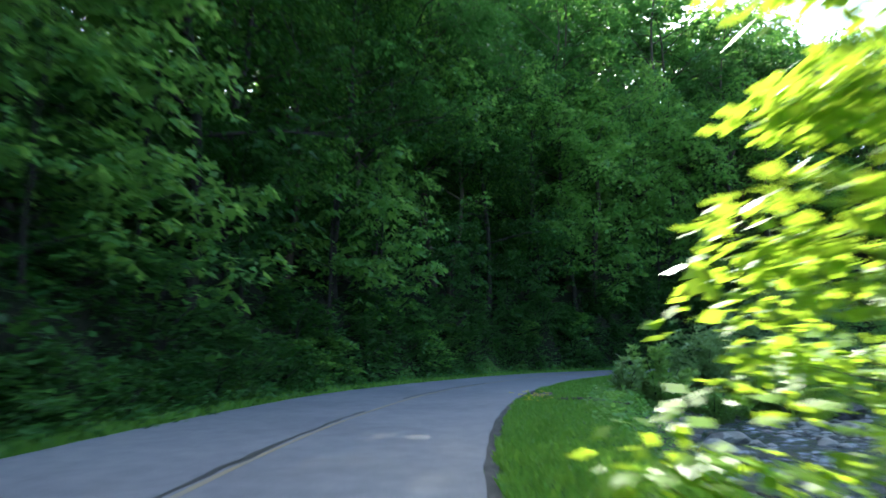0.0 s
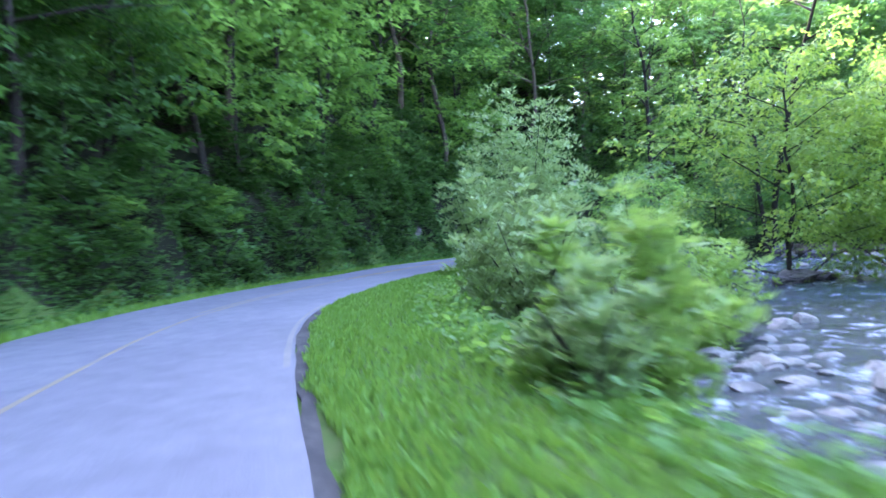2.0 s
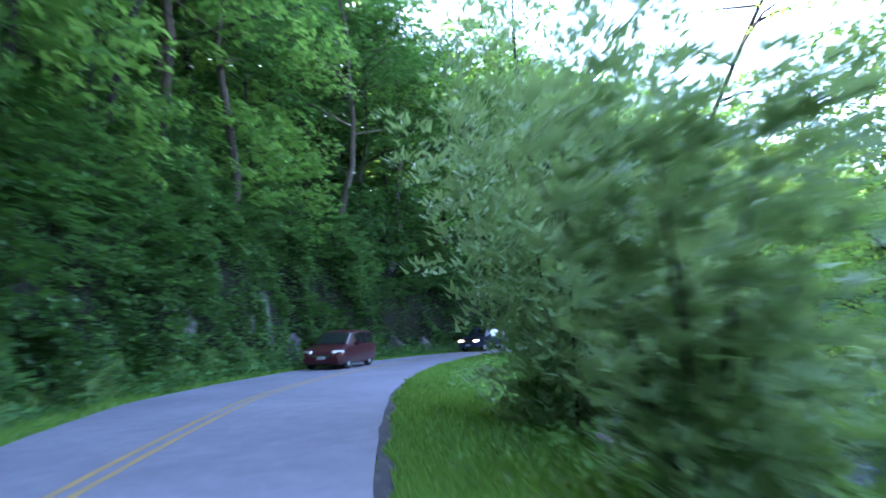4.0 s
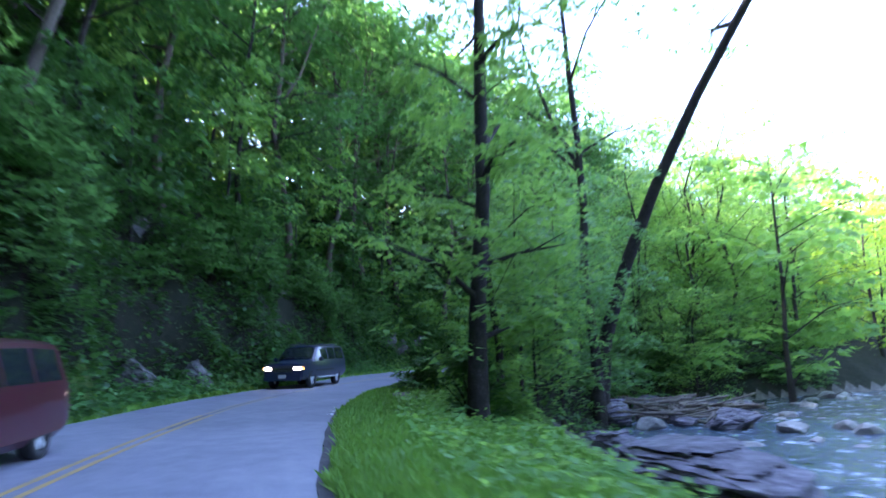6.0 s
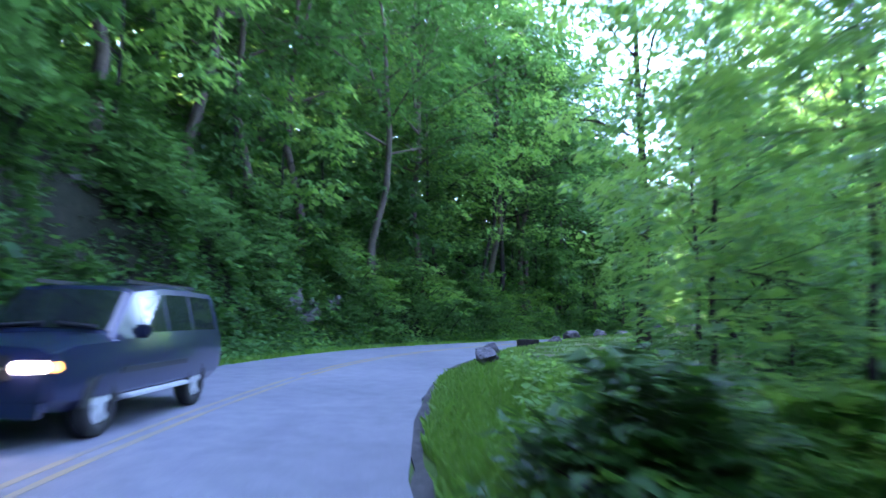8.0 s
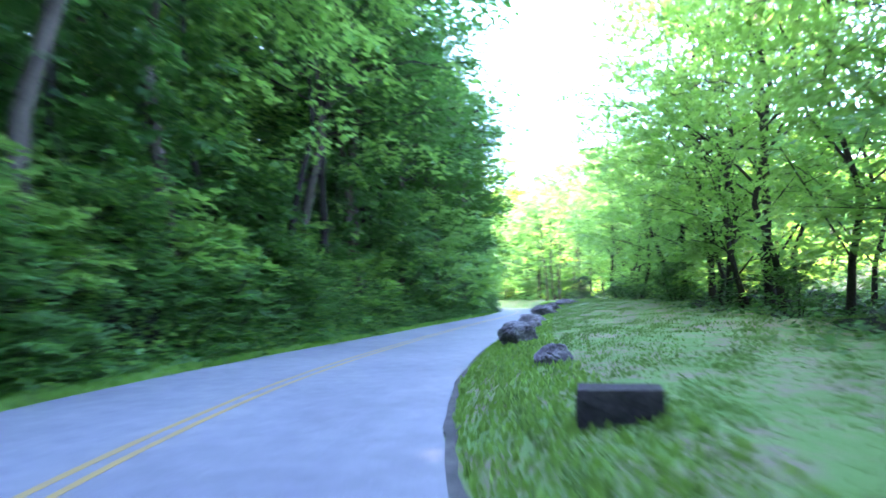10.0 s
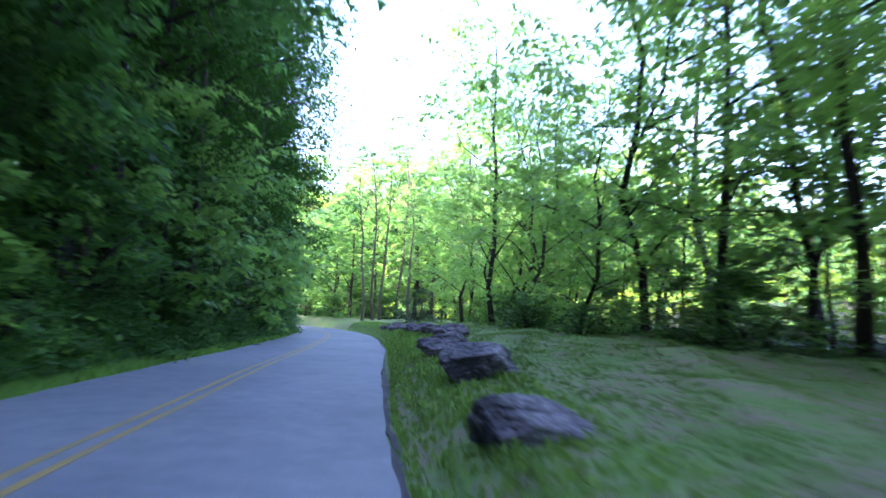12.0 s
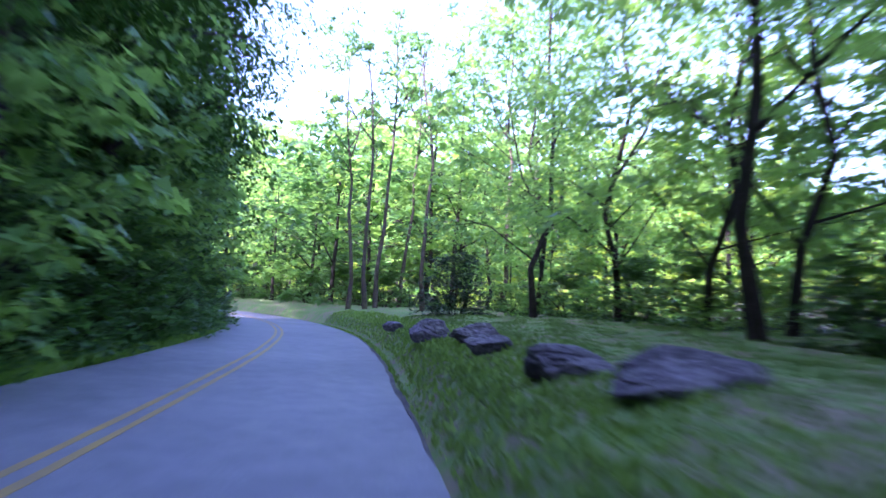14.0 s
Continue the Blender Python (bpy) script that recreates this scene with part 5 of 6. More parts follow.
# silvery willows and shrubs on the first river bank
W = "willow shrubs on the bank"
for seed, s, u, tall, radius, n, mat, label in (
        (320, 27.8, 4.3, 3.3, 1.2, 150, LEAF_PALE, "low pale silvery willow shrub on the bank"),
        (326, 26.6, 3.2, 1.7, 0.8, 60, LEAF_WILLOW, "small pale silvery willow shrub in the grass"),
        (321, 52.5, 3.7, 9.6, 3.1, 680, LEAF_WILLOW, "tall pale silvery willow with upright sprays"),
        (328, 46.2, 3.0, 5.2, 1.5, 200, LEAF_WILLOW, "upright pale silvery willow shrub on the bank"),
        (323, 55.4, 6.9, 5.0, 1.9, 220, LEAF_WILLOW, "broad pale green willow above the river"),
        (324, 51.6, 6.2, 3.6, 1.7, 180, LEAF_WILLOW, "spreading pale willow shrub on the bank"),
        (322, 44.6, 9.2, 3.8, 1.6, 180, LEAF_PALE, "pale green shrub at the river's edge"),
        (339, 39.3, 9.0, 4.3, 2.0, 300, LEAF_PALE, "spreading pale green shrub on a gravel bar in the river"),
        (325, 42.0, 6.0, 2.0, 1.6, 150, LEAF_PALE, "low pale green shrub on the bank"),
        (327, 36.6, 5.2, 4.8, 1.9, 360, LEAF_WILLOW, "dense pale willow shrub with leaning stems above the river"),
        (335, 38.4, 7.0, 3.6, 1.7, 210, LEAF_PALE, "pale green shrub above the river bank"),
        (337, 49.0, 4.6, 4.6, 1.9, 230, LEAF_WILLOW, "spreading pale willow shrub on the bank"),
        (338, 45.6, 4.8, 3.0, 1.6, 160, LEAF_PALE, "low pale green willow shrub on the bank"),
        (336, 33.6, 5.9, 1.8, 1.3, 110, LEAF_PALE, "low pale green willow shrub on the bank"),
        (334, 31.5, 4.6, 1.2, 1.1, 80, LEAF_LIME, "low yellow-green shrub below the willow"),
        (329, 86.6, 2.0, 1.25, 1.25, 90, LEAF_VINE, "dark glossy shrub at the road's edge"),
        (330, 87.2, 3.9, 1.2, 1.5, 90, LEAF_LIME, "low yellow-green shrub near the road"),
        (333, 79.3, 3.7, 1.8, 0.95, 80, LEAF_WOOD, "dense leafy undergrowth round the foot of a tree"),
        (331, 80.0, 4.6, 1.0, 1.1, 60, LEAF_LIME, "leafy undergrowth round the foot of a tree"),
        (332, 171.0, 4.0, 2.5, 1.9, 260, LEAF_CEDAR, "dense dark evergreen bush on the grass")):
    single(make_shrub("shrub", seed, tall, radius, n, 26, 0.21 if mat in (LEAF_WILLOW, LEAF_PALE) else 0.19 if mat is not LEAF_CEDAR else 0.12, mat, label + " by the road" if len(label.split()) < 5 else label, W,
                      long=2.4 if mat in (LEAF_WILLOW, LEAF_PALE) else 1.6, upright=0.75 if mat is LEAF_WILLOW else 0.5, sprays=mat in (LEAF_WILLOW, LEAF_PALE) and tall > 1.5, sides=3), s, u)

# leafy trees over the river and the road at the first bend
for seed, x, y, tall, radius in ((356, 33.6, 38.2, 12.0, 4.8), (357, 37.0, 35.0, 11.0, 4.6)):
    at_xy(make_tree("riverside_tree", seed, tall, 0.5, radius, 0.14, 250, 42, 0.24, LEAF_OLIVE, BARK, limbs=22, label="broad sunlit tree spreading low over the river", group=RIVERSIDE, flat=0.6, spread=0.95, sides=3, crook=1.0, droop=0.6), x, y)
put(front_kinds[2], 46.0, -7.8, 120, 1.12)
put(shade_dark_kinds[1], 38.4, -8.4, 60, 0.9)
single(make_tree("woodland_tree", 307, 19, 8.5, 4.2, 0.27, 60, 22, 0.30, LEAF_WOOD, BARK_PALE, lean=(2.2, 0.6), limbs=13, label="pale mossy half-bare tree on the steep bank", group=HILL), 48.6, -8.9)
single(make_tree("woodland_tree", 308, 21, 9.5, 4.2, 0.25, 70, 22, 0.30, LEAF_WOOD, BARK, limbs=12, label="dark bare-stemmed tree on the steep bank", group=HILL), 44.6, -9.8)
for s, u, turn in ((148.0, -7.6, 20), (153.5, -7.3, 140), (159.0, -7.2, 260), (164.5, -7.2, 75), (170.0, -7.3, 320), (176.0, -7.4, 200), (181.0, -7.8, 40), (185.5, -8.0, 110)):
    put(shade_dark_kinds[int(s) % 2], s, u, turn, 0.95)

bare_stem = make_tree("woodland_tree", 359, 20, 9.5, 3.8, 0.15, 60, 40, 0.24, LEAF_MID, BARK_PALE, limbs=12, label="straight bare-stemmed tree at the forest edge", group=HILL, spread=1.0, sides=3, crook=0.4)
for s, u, turn, size in ((147.6, -6.35, 40, 1.0), (139.2, -6.5, 200, 0.9), (157.0, -6.5, 300, 0.95)):
    put(bare_stem, s, u, turn, size)

for s, u, turn, size in ((134.5, -7.6, 30, 1.15), (139.5, -7.4, 150, 1.2), (129.0, -7.6, 260, 1.1)):
    put(front_kinds[0], s, u, turn, size, label="leafy tree with boughs hanging out over the road")

# stout dark trees at the edge of the worn grass
for seed, x, y, tall, r in ((350, 91.0, 37.75, 19, 0.15), (351, 94.8, 36.2, 17, 0.12), (352, 84.6, 40.6, 20, 0.16), (353, 110.7, 30.2, 17, 0.12)):
    at_xy(make_tree("riverside_tree", seed, tall, 2.4, 4.2, r, 150, 24, 0.26, LEAF_LIME, BARK, lean=(0.4, 0.3), limbs=17, label="stout dark-barked tree at the edge of the grass", group=RIVERSIDE, flat=0.3, spread=0.65), x, y)
for s, u, size in ((146.0, 5.6, 0.8), (148.5, 6.2, 1.0), (151.0, 6.4, 0.9), (153.5, 6.6, 1.0), (143.0, 6.6, 0.7)):
    put(bank_kinds[0], s, u, s * 40, size, label="low dark green shrub at the edge of the grass")

# slender trees against the sky where the road bends away
for i, (x, y, tall) in enumerate(((140.4, 19.4, 21), (141.6, 20.6, 17), (139.4, 20.6, 18), (136.6, 18.5, 18), (134.0, 15.2, 18), (142.5, 16.4, 19), (133.0, 14.2, 17))):
    at_xy(make_tree("slender_tree", 340 + i, tall, tall * 0.5, 1.9, 0.13, 44, 22, 0.24, LEAF_MID, BARK_PALE, limbs=10, sides=3, rising=(0.5, 1.4), crook=0.5, fork=0.55, label="tall slender tree with thin foliage against the sky", group="slender trees"), x, y)


# ---------------------------------------------------------------- grass and creeping leaves
def blades(name, n, s_range, u_of, tall, mat, label, seed, wide=0.035, patchy=0.0):
    r = np.random.default_rng(seed)
    s = r.uniform(*s_range, n)
    u = u_of(r, s, n)
    x, y = place(s, u)
    if patchy:
        keep = wave(x, y, 1.4, 2.0) + r.uniform(-0.7, 0.7, n) > patchy - 0.6
        s, u, x, y = s[keep], u[keep], x[keep], y[keep]
    soil = ~bare(s, u)
    s, u, x, y = s[soil], u[soil], x[soil], y[soil]
    n = len(s)
    z = height(s, u, x, y)
    h = tall * r.uniform(0.45, 1.3, n)
    a = r.uniform(0, 2 * np.pi, n)
    lean = r.normal(0, 0.35, (n, 2)) * h[:, None]
    side = np.stack([np.cos(a), np.sin(a), np.zeros(n)], 1) * (wide * r.uniform(0.6, 1.3, n))[:, None]
    base = np.stack([x, y, z - 0.02], 1)
    mid = base + np.stack([lean[:, 0] * 0.4, lean[:, 1] * 0.4, h * 0.6], 1)
    tip = base + np.stack([lean[:, 0], lean[:, 1], h], 1)
    v = np.stack([base - side, base + side, mid + side * 0.8, tip], 1).reshape(-1, 3)
    ob = new(name, quads_mesh(name, v, mat))
    return tagged(ob, label, "grass", kind="stuff")


def near_edge(width):
    return lambda r, s, n: ROAD_R + 0.22 + width * r.power(0.75, n) ** 1.6 + 0.12 * wave(s, s * 0.3, 1.2, 3.0)


blades("long_grass", 46000, (0, 60), near_edge(3.6), 0.12, GRASS_LONG, "lush bright green grass on the river verge", 1)
blades("long_grass", 34000, (58, 98), near_edge(4.6), 0.17, GRASS_LONG, "lush bright green grass and herbs on the verge", 2)
blades("edge_grass", 24000, (92, 185), lambda r, s, n: verge_start(s) + 0.02 + 1.7 * r.uniform(0, 1, n) ** 1.5, 0.10, GRASS_EDGE, "long grass along the road's edge", 3)
blades("mown_grass", 150000, (95, 172), lambda r, s, n: ROAD_R + 0.7 + 8.0 * r.uniform(0, 1, n) ** 1.3, 0.055, GRASS_MOWN, "short worn grass with bare patches", 4, 0.021, 0.36)
blades("verge_grass", 26000, (-8, 186), lambda r, s, n: road_left(s) - 0.05 - 0.9 * r.uniform(0, 1, n) ** 1.2, 0.18, GRASS_LONG, "grass verge below the wooded bank", 5)


def creeping(name, n, s_range, u0, u1, size, mat, label, seed, lift=0.12, power=1.0):
    r = np.random.default_rng(seed)
    s = r.uniform(*s_range, n)
    u = u0 + (u1 - u0) * r.uniform(0, 1, n) ** power
    if u0 < 0:
        u = u + nearer(s)
    x, y = place(s, u)
    keep = wave(x, y, 1.7, 6.0) + r.uniform(-1, 1, n) > -0.75
    if u0 < -6.3:
        keep &= r.uniform(0, 1.5, n) > hollow(s)
    s, u, x, y = s[keep], u[keep], x[keep], y[keep]
    z = height(s, u, x, y) + np.abs(r.normal(0, lift, len(s)))
    if u0 < -6.3:
        # on the steep bank the leaves hang out in clumps, with dark gaps between them
        clump = wave(s, z, 1.5, 3.0) + 0.5 * wave(s, z, 0.7, 5.0)
        stay = (clump + r.uniform(-0.5, 0.5, len(s)) > -0.45) | (s > 99)
        x, y = place(s, u + np.clip(clump + 0.2, 0, 1) * 0.75 * r.uniform(0.2, 1, len(s)))
        x, y, z = x[stay], y[stay], z[stay]
    v = leaf_quads(r, np.stack([x, y, z], 1), 1, 0.04, size, 0.25, 1.3)
    ob = new(name, quads_mesh(name, v, mat))
    return tagged(ob, label, "creeping plants", kind="stuff")


creeping("cliff_creepers", 50000, (42, 114), -6.45, -8.9, 0.22, LEAF_WOOD, "leafy creepers hanging over the rock face", 16, 0.30, 0.8)
creeping("cliff_creepers", 34000, (46, 112), -6.75, -8.2, 0.23, LEAF_VINE, "hanging leafy creepers on the steep bank", 18, 0.30)
creeping("cliff_creepers", 15000, (56, 76), -6.6, -9.4, 0.23, LEAF_MID, "broad-leaved creepers hanging in clumps on the rock face", 24, 0.34)
creeping("creeping_leaves", 40000, (-8, 100), -6.35, -9.4, 0.20, LEAF_VINE, "creeping leaves covering the steep bank", 11, 0.18)
creeping("creeping_leaves", 30000, (98, 150), -6.35, -9.6, 0.18, LEAF_HERB, "lush green creeping leaves covering the bank", 19, 0.24)
creeping("creeping_leaves", 46000, (-8, 176), -5.95, -7.3, 0.14, LEAF_HERB, "lush low herbs at the foot of the bank", 12, 0.22, 0.8)
creeping("creeping_leaves", 26000, (103, 138), -6.2, -9.6, 0.20, LEAF_LIME, "fresh green leafy herbs on the sloping bank", 20, 0.38)
creeping("verge_herbs", 15000, (58, 104), -5.75, -7.4, 0.17, LEAF_HERB, "lush knee-high herbs below the cliff", 23, 0.34)
creeping("verge_herbs", 14000, (58, 98), 1.8, 5.4, 0.15, LEAF_LIME, "broad-leaved green herbs on the verge", 13, 0.16)
creeping("bank_herbs", 9000, (14, 60), 2.4, 5.0, 0.15, LEAF_LIME, "broad-leaved green herbs on the river bank", 14, 0.16)
creeping("bank_herbs", 9000, (84, 113), 5.4, 14.5, 0.17, LEAF_WOOD, "leafy green herbs on the river bank", 17, 0.2)
creeping("woodland_herbs", 12000, (104, 185), 7.0, 14.0, 0.18, LEAF_VINE, "dark green herbs under the riverside trees", 15, 0.16)


def wildflowers(s, u, n, seed):
    r = np.random.default_rng(seed)
    ss, uu = s + r.normal(0, 0.35, n), u + r.normal(0, 0.22, n)
    x, y = place(ss, uu)
    v = leaf_quads(r, np.stack([x, y, height(ss, uu, x, y) + r.uniform(0.12, 0.26, n)], 1), 5, 0.03, 0.045, -0.1, 1.2)
    ob = new("yellow_wildflowers", quads_mesh("yellow_wildflowers", v, FLOWER))
    tagged(ob, "small yellow wildflowers in the verge grass", "wildflowers", kind="stuff")


def litter(s, u, size, turn):
    """A crumpled scrap of paper."""
    r = random.Random(int(s * 10))
    verts = [(size * (i / 3 - 0.5), size * 0.6 * (j / 2 - 0.5), 0.012 + r.uniform(0, 0.3) * size) for i in range(4) for j in range(3)]
    ob = mesh_object("paper_scrap", verts, grid_faces(4, 3), PAPER)
    x, y = place(s, u)
    ob.matrix_basis = pose(float(x), float(y), 0.0, 0, 0, turn)
    tagged(ob, "crumpled white paper scrap at the road's edge", "litter", "paper scraps")


for s, u, size, turn in ((79.3, 0.35, 0.10, 20), (78.4, 0.37, 0.13, 70), (77.5, 0.38, 0.16, 130), (79.3, 0.48, 0.08, 200)):
    litter(s, u, size, turn)

wildflowers(18.0, 1.1, 26, 21)
wildflowers(19.5, 0.85, 18, 22)


# ---------------------------------------------------------------- vehicles
GLASS_DARK = plain("tinted_glass", (0.012, 0.014, 0.018), 0.06, 0.0, 0.6)
RUBBER = plain("tyre_rubber", (0.018, 0.018, 0.018), 0.85)
ALLOY = plain("alloy_rim", (0.62, 0.62, 0.64), 0.4, 0.4)
BLACK_TRIM = plain("black_trim", (0.02, 0.02, 0.022), 0.55)
PLATE = plain("plate_white", (0.38, 0.38, 0.40), 0.5)
LAMP_CLEAR = plain("clear_lamp", (0.85, 0.87, 0.90), 0.20, 0.2, 0.5)
LAMP_LIT = plain("lit_lamp", (0.9, 0.88, 0.8), 0.2, 0.0, 0.0, 1.6, (1.0, 0.84, 0.58))
LAMP_AMBER = plain("amber_lamp", (0.7, 0.30, 0.03), 0.25, 0.0, 0.0, 0.5, (1.0, 0.42, 0.05))
RED_PAINT = plain("dark_red_paint", (0.050, 0.001, 0.009), 0.40, 0.0, 0.45)
BLUE_PAINT = plain("dark_blue_paint", (0.009, 0.013, 0.048), 0.30, 0.1, 0.8)
LAMP_ORANGE = plain("orange_lens", (0.40, 0.10, 0.02), 0.3)
CHROME = plain("chrome", (0.7, 0.7, 0.72), 0.15, 1.0)


def ring(low, sill, belt, roof, w, w_roof):
    """Half outline of a car's cross-section, from the sill up to the roof's middle."""
    return [(w * 0.86, low), (w * 0.985, sill), (w, (sill + belt) / 2), (w * 0.985, belt), (w_roof, roof - 0.07), (w_roof - 0.12, roof - 0.01), (w_roof * 0.45, roof + 0.012), (0.0, roof + 0.016)]


def build_car(name, stations, paint, wheel_y, wheel_r, label, category, lamp, lamp_box, grille_box, glass_from, glass_to, amber_below):
    """A car whose front is at y = 0 and whose tail lies at negative y; stations run from front to tail."""
    root = new(name)
    rings = [(y, ring(*dims)) for y, *dims in stations]
    n = len(rings[0][1])
    full = 2 * n - 1
    bm = bmesh.new()
    rows = []
    for y, half in rings:
        pts = [(x, y, z) for x, z in half] + [(-x, y, z) for x, z in half[-2::-1]]
        rows.append([bm.verts.new(p) for p in pts])
    glass_faces = []
    for i in range(len(rows) - 1):
        for k in range(full - 1):
            bm.faces.new((rows[i][k], rows[i + 1][k], rows[i + 1][k + 1], rows[i][k + 1]))
        bm.faces.new((rows[i][full - 1], rows[i + 1][full - 1], rows[i + 1][0], rows[i][0]))
    bm.faces.new(rows[0])
    bm.faces.new(rows[-1][::-1])
    bmesh.ops.recalc_face_normals(bm, faces=bm.faces[:])
    body = part("body", bm, paint, root)
    for p in body.data.polygons:
        p.use_smooth = True
    body.data.set_sharp_from_angle(angle=radians(32))

    def patch(pname, quads, mat, plabel="", lift=0.006, owner=None):
        b = bmesh.new()
        for q in quads:
            vs = [Vector(p) for p in q]
            nrm = (vs[1] - vs[0]).cross(vs[2] - vs[0]).normalized()
            mid = sum(vs, Vector()) / 4
            if (nrm.y if abs(nrm.y) > 0.6 else nrm.dot(mid - Vector((0, mid.y, 0.9)))) < 0:
                nrm = -nrm
            top = [b.verts.new(v + nrm * lift) for v in vs]
            low = [b.verts.new(v - nrm * 0.012) for v in vs]
            b.faces.new(top)
            for a in range(4):
                b.faces.new((top[a], low[a], low[(a + 1) % 4], top[(a + 1) % 4]))
        if len(quads) > 1:
            bmesh.ops.remove_doubles(b, verts=b.verts[:], dist=0.008)
        bmesh.ops.recalc_face_normals(b, faces=b.faces[:])
        return part(pname, b, mat, owner or root, plabel)

    def pt(i, k, side, f=0.0, g=0.0):
        y0, h0 = rings[i]
        y1, h1 = rings[i + 1]
        def mixp(h):
            a, b_ = h[k], h[min(k + 1, n - 1)]
            return a[0] + (b_[0] - a[0]) * g, a[1] + (b_[1] - a[1]) * g
        (xa, za), (xb, zb) = mixp(h0), mixp(h1)
        return (side * (xa + (xb - xa) * f), y0 + (y1 - y0) * f, za + (zb - za) * f)

    # side windows, one for each bay
    for side in (1, -1):
        for i in range(glass_from, glass_to):
            a, b_ = (0.09, 0.95) if i == glass_from else (0.05, 0.95)
            patch("side_window", [(pt(i, 3, side, a, 0.10), pt(i, 3, side, b_, 0.10), pt(i, 3, side, b_, 0.88), pt(i, 3, side, a, 0.88))], GLASS_DARK, "dark tinted side window")
    # windscreen, in the bay before the first side window
    i = glass_from - 1
    panes = []
    for side in (1, -1):
        for k, g0, g1 in ((4, 0.45, 1.0), (5, 0.0, 1.0), (6, 0.0, 1.0)):
            panes.append((pt(i, k, side, 0.07, g0), pt(i, k, side, 0.90, g0), pt(i, k, side, 0.90, g1), pt(i, k, side, 0.07, g1)))
    patch("windscreen", panes, GLASS_DARK, "dark glossy windscreen", 0.014)
    y0, z0 = rings[i][0], rings[i][1][5][1] + 0.06
    for side in (1, -1):
        patch("wiper", [((side * 0.08, y0 - 0.07, z0 + 0.06), (side * 0.62, y0 - 0.03, z0 + 0.02), (side * 0.62, y0 - 0.05, z0 + 0.045), (side * 0.08, y0 - 0.09, z0 + 0.085))], BLACK_TRIM, lift=0.03)
    # lamps, grille, bumper, plate
    lx0, lx1, lz0, lz1, ly, yaw = lamp_box

    def lamp_block(pname, x, y, z, size, turn, mat, plabel):
        b = bmesh.new()
        bmesh.ops.create_cube(b, size=1.0, matrix=pose(x, y, z, 0, 0, turn) @ Matrix.Diagonal((*size, 1)))
        bmesh.ops.bevel(b, geom=b.edges[:], offset=min(size) * 0.2, segments=2, affect='EDGES')
        part(pname, b, mat, root, plabel)

    for side in (1, -1):
        wide, tall = (lx1 - lx0) / math.cos(radians(yaw)), lz1 - lz0
        lamp_block("headlight", side * (lx0 + lx1) / 2, ly, (lz0 + lz1) / 2, (wide, 0.20, tall), -side * yaw, lamp, "bright headlight")
        if amber_below:
            lamp_block("indicator", side * (lx0 + lx1) / 2, ly + 0.02, lz0 - 0.05, (wide * 0.9, 0.18, 0.05), -side * yaw, LAMP_ORANGE, "amber indicator")
        else:
            lamp_block("indicator", side * (lx1 + 0.035), ly - 0.07, (lz0 + lz1) / 2, (0.10, 0.18, tall - 0.02), -side * (yaw + 14), LAMP_AMBER, "amber corner indicator")
    gx, gz0, gz1, gy = grille_box
    grille = patch("grille", [((-gx, gy, gz0), (gx, gy, gz0), (gx, gy - 0.04, gz1), (-gx, gy - 0.04, gz1))], BLACK_TRIM, "black grille", 0.04)
    patch("grille_bar", [((-gx, gy + 0.045, (gz0 + gz1) / 2 - 0.02), (gx, gy + 0.045, (gz0 + gz1) / 2 - 0.02), (gx, gy + 0.04, (gz0 + gz1) / 2 + 0.02), (-gx, gy + 0.04, (gz0 + gz1) / 2 + 0.02))], CHROME, owner=grille, plabel="chrome bar")
    w = stations[2][5]
    patch("bumper", [((-w * 0.86, 0.02, 0.34), (w * 0.86, 0.02, 0.34), (w * 0.88, 0.01, 0.50), (-w * 0.88, 0.01, 0.50))], paint, lift=0.07)
    patch("licence_plate", [((-0.16, 0.03, 0.46), (0.16, 0.03, 0.46), (0.16, 0.025, 0.60), (-0.16, 0.025, 0.60))], PLATE, "plain pale number plate", 0.075)
    # mirrors
    for side in (1, -1):
        b = bmesh.new()
        bmesh.ops.create_cube(b, size=1.0, matrix=pose(side * (w + 0.13), stations[glass_from][0] + 0.35, stations[glass_from][3] + 0.09) @ Matrix.Diagonal((0.24, 0.13, 0.17, 1)))
        bmesh.ops.bevel(b, geom=b.edges[:], offset=0.04, segments=2, affect='EDGES')
        part("mirror", b, paint, root)
    # wheels with dark arches
    for y in wheel_y:
        for side in (1, -1):
            wheel = new("wheel")
            wheel.parent = root
            wheel.location = (side * (w - 0.10), y, wheel_r)
            verts, faces = [], []
            prof = [(wheel_r * 0.62, -0.10), (wheel_r * 0.92, -0.11), (wheel_r, -0.07), (wheel_r, 0.07), (wheel_r * 0.92, 0.11), (wheel_r * 0.62, 0.10)]
            m = 28
            for q in range(m):
                t = 2 * math.pi * q / m
                for r_, x_ in prof:
                    verts.append((x_, r_ * math.cos(t), r_ * math.sin(t)))
            for q in range(m):
                for k in range(len(prof)):
                    a, b_ = q * 6 + k, q * 6 + (k + 1) % 6
                    c_, d_ = ((q + 1) % m) * 6 + (k + 1) % 6, ((q + 1) % m) * 6 + k
                    faces.append((a, b_, c_, d_))
            mesh_object("tyre", verts, faces, RUBBER, parent=wheel, label="black rubber tyre", smooth=True)
            b = bmesh.new()
            bmesh.ops.create_cone(b, cap_ends=True, segments=28, radius1=wheel_r * 0.64, radius2=wheel_r * 0.64, depth=0.05, matrix=pose(side * 0.02, 0, 0, 0, 90, 0))
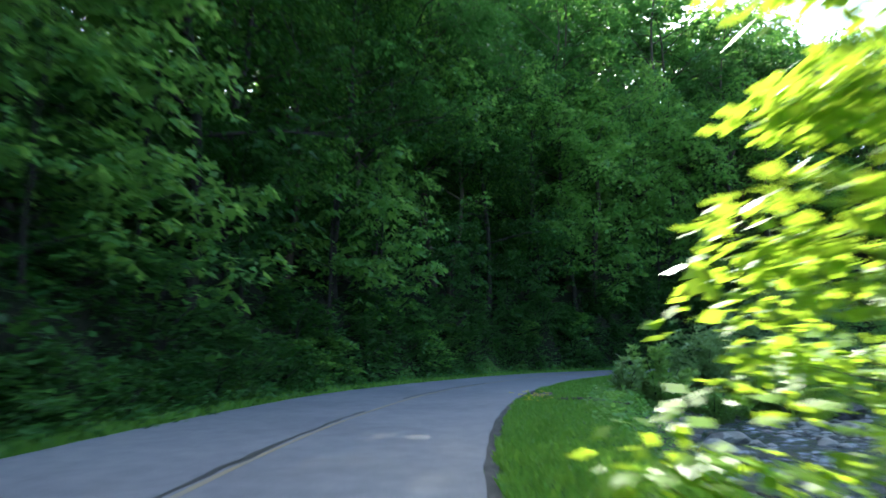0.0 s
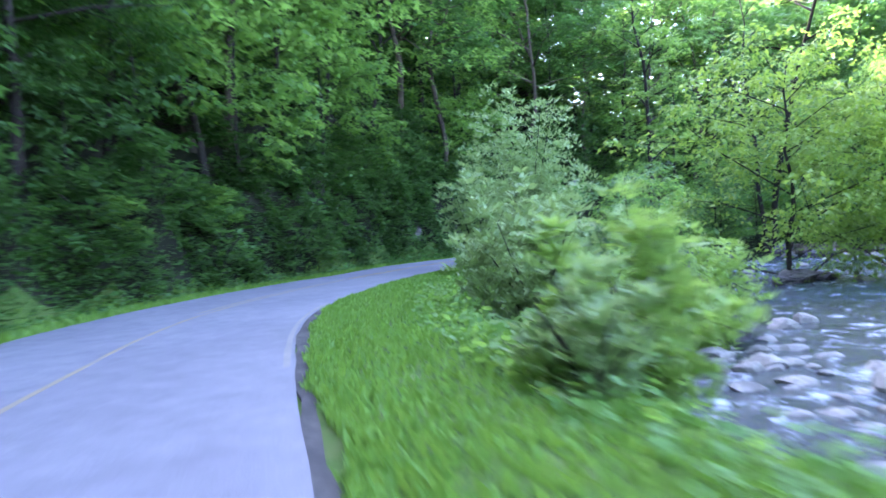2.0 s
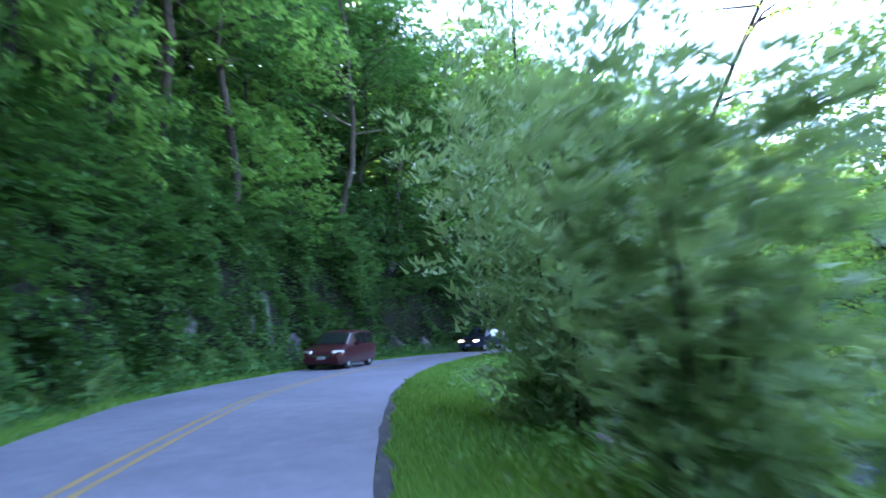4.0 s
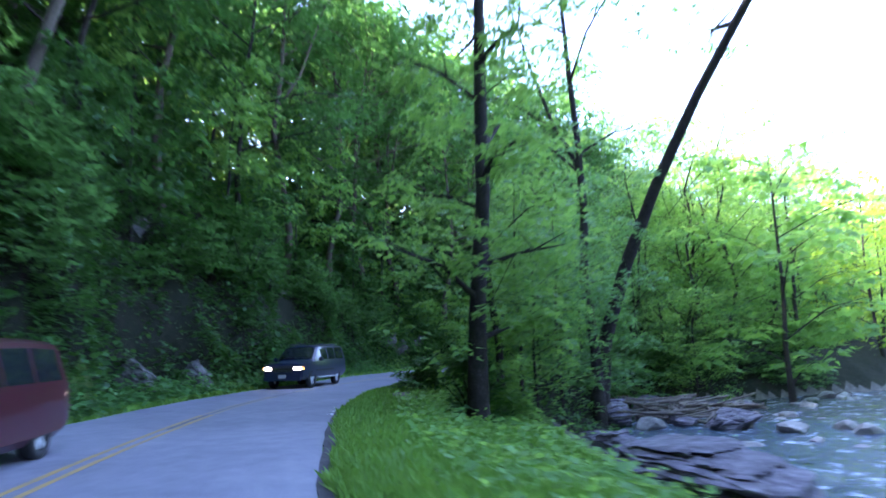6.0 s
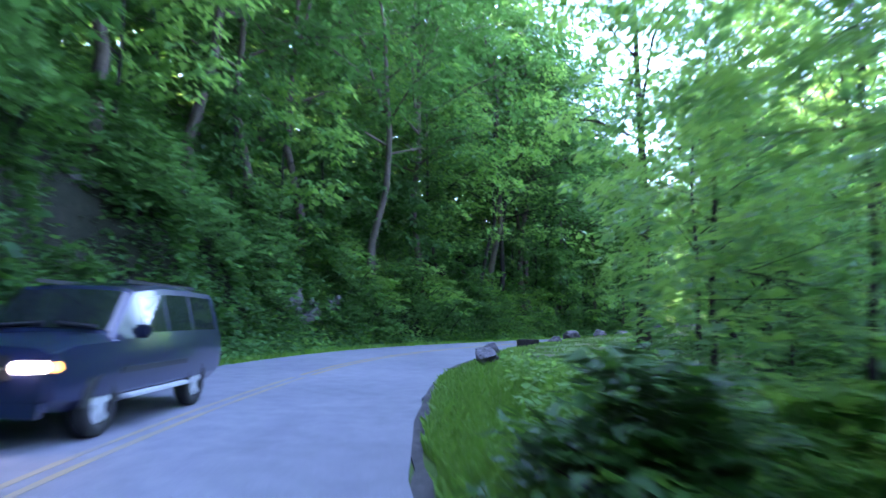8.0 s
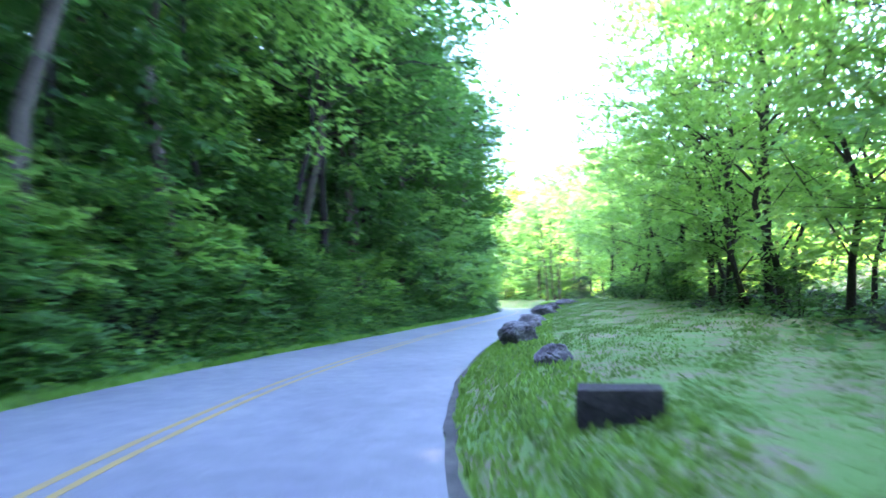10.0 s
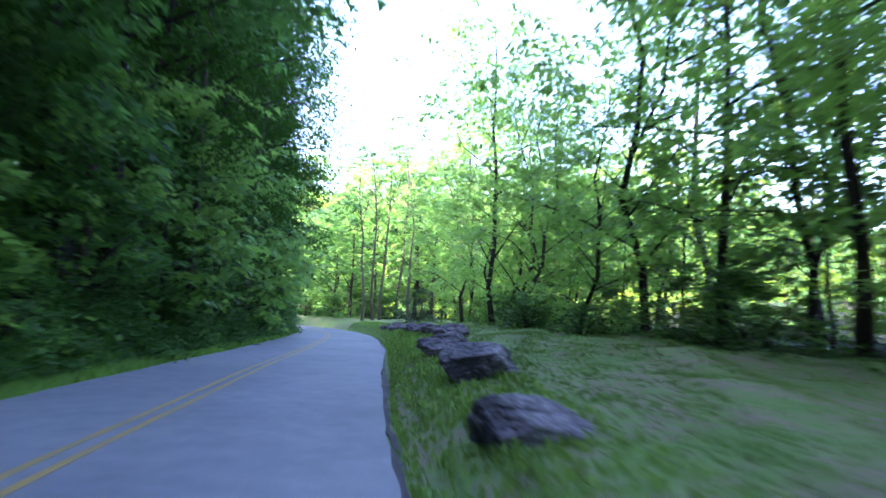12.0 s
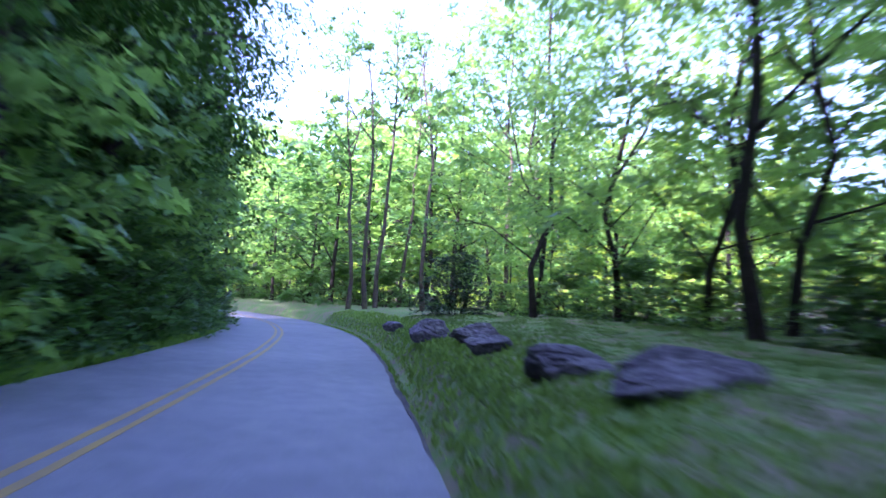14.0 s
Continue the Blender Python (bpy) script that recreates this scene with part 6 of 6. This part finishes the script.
            for q in range(5):
                bmesh.ops.create_cube(b, size=1.0, matrix=pose(side * 0.065, 0, 0, 72 * q, 0, 0) @ Matrix.Translation((0, 0, wheel_r * 0.32)) @ Matrix.Diagonal((0.05, 0.09, wheel_r * 0.6, 1)))
            part("rim", b, ALLOY, wheel, "silver alloy rim")
            # the arch, a dark half ring on the body's side
            verts, faces = [], []
            for q in range(17):
                t = math.pi * q / 16
                for r_, x_ in ((wheel_r * 0.98, -0.04), (wheel_r * 1.17, -0.04), (wheel_r * 1.17, 0.012), (wheel_r * 0.98, 0.012)):
                    verts.append((side * (w * 0.992 + x_), y + r_ * math.cos(t), wheel_r + r_ * math.sin(t)))
            for q in range(16):
                for k in range(4):
                    faces.append((q * 4 + k, q * 4 + (k + 1) % 4, q * 4 + 4 + (k + 1) % 4, q * 4 + 4 + k))
            mesh_object("wheel_arch", verts, faces, BLACK_TRIM, parent=root)
    return tagged(root, label, category)


#        y      low   sill  belt  roof  w     w_roof
VAN = [(0.00, 0.30, 0.42, 0.62, 0.68, 0.70, 0.66), (-0.10, 0.24, 0.38, 0.76, 0.82, 0.84, 0.78), (-0.45, 0.22, 0.34, 0.90, 0.95, 0.93, 0.82),
       (-1.15, 0.22, 0.34, 1.00, 1.07, 0.95, 0.82), (-1.95, 0.22, 0.34, 1.03, 1.66, 0.96, 0.76), (-2.70, 0.22, 0.34, 1.04, 1.75, 0.96, 0.77),
       (-3.65, 0.22, 0.34, 1.05, 1.77, 0.96, 0.77), (-4.62, 0.24, 0.36, 1.06, 1.74, 0.95, 0.76), (-4.84, 0.30, 0.42, 1.05, 1.66, 0.93, 0.74), (-4.98, 0.34, 0.46, 0.98, 1.08, 0.90, 0.78)]
SUV = [(0.00, 0.46, 0.56, 0.90, 0.97, 0.82, 0.78), (-0.06, 0.40, 0.52, 1.01, 1.07, 0.91, 0.85), (-0.35, 0.36, 0.48, 1.08, 1.14, 0.96, 0.87),
       (-1.35, 0.34, 0.48, 1.11, 1.19, 0.98, 0.87), (-2.00, 0.34, 0.48, 1.13, 1.80, 0.98, 0.79), (-2.85, 0.34, 0.48, 1.13, 1.88, 0.98, 0.79),
       (-3.80, 0.34, 0.48, 1.13, 1.89, 0.98, 0.79), (-4.88, 0.36, 0.50, 1.13, 1.87, 0.97, 0.78), (-5.08, 0.40, 0.54, 1.12, 1.81, 0.96, 0.77), (-5.20, 0.46, 0.60, 1.05, 1.15, 0.94, 0.84)]
van = build_car("minivan", VAN, RED_PAINT, (-0.92, -3.90), 0.33, "dark red minivan driving in the oncoming lane", "car", LAMP_CLEAR, (0.46, 0.88, 0.70, 0.85, -0.20, 34), (0.42, 0.56, 0.68, 0.0), 4, 7, True)
suv = build_car("suv", SUV, BLUE_PAINT, (-0.95, -3.95), 0.38, "dark blue off-road car with lit headlights on the road", "car", LAMP_LIT, (0.50, 0.84, 0.80, 0.93, -0.05, 10), (0.44, 0.72, 0.98, 0.0), 4, 7, False)
for q in range(2):
    b = bmesh.new()
    bmesh.ops.create_cube(b, size=1.0, matrix=pose((-0.62, 0.62)[q], -3.3, 1.885) @ Matrix.Diagonal((0.05, 2.4, 0.05, 1)))
    part("roof_rail", b, BLACK_TRIM, suv)
    b = bmesh.new()
    bmesh.ops.create_cube(b, size=1.0, matrix=pose((-1.0, 1.0)[q], -2.45, 0.42) @ Matrix.Diagonal((0.14, 2.0, 0.05, 1)))
    bmesh.ops.bevel(b, geom=b.edges[:], offset=0.015, segments=2, affect='EDGES')
    part("side_step", b, ALLOY, suv, "silver side step")
    b = bmesh.new()
    bmesh.ops.create_cube(b, size=1.0, matrix=pose((-0.975, 0.975)[q], -2.45, 0.74) @ Matrix.Diagonal((0.03, 2.1, 0.07, 1)))
    part("side_moulding", b, BLACK_TRIM, suv)
for car, s, u in ((van, 69.2, -4.40), (suv, 88.4, -3.75)):
    x, y = place(s, u)
    car.matrix_basis = pose(float(x), float(y), 0.0, 0, 0, heading(s + 2.4) + 180)
van.scale = (0.98, 0.98, 0.95)
suv.scale = (0.9, 0.9, 0.9)
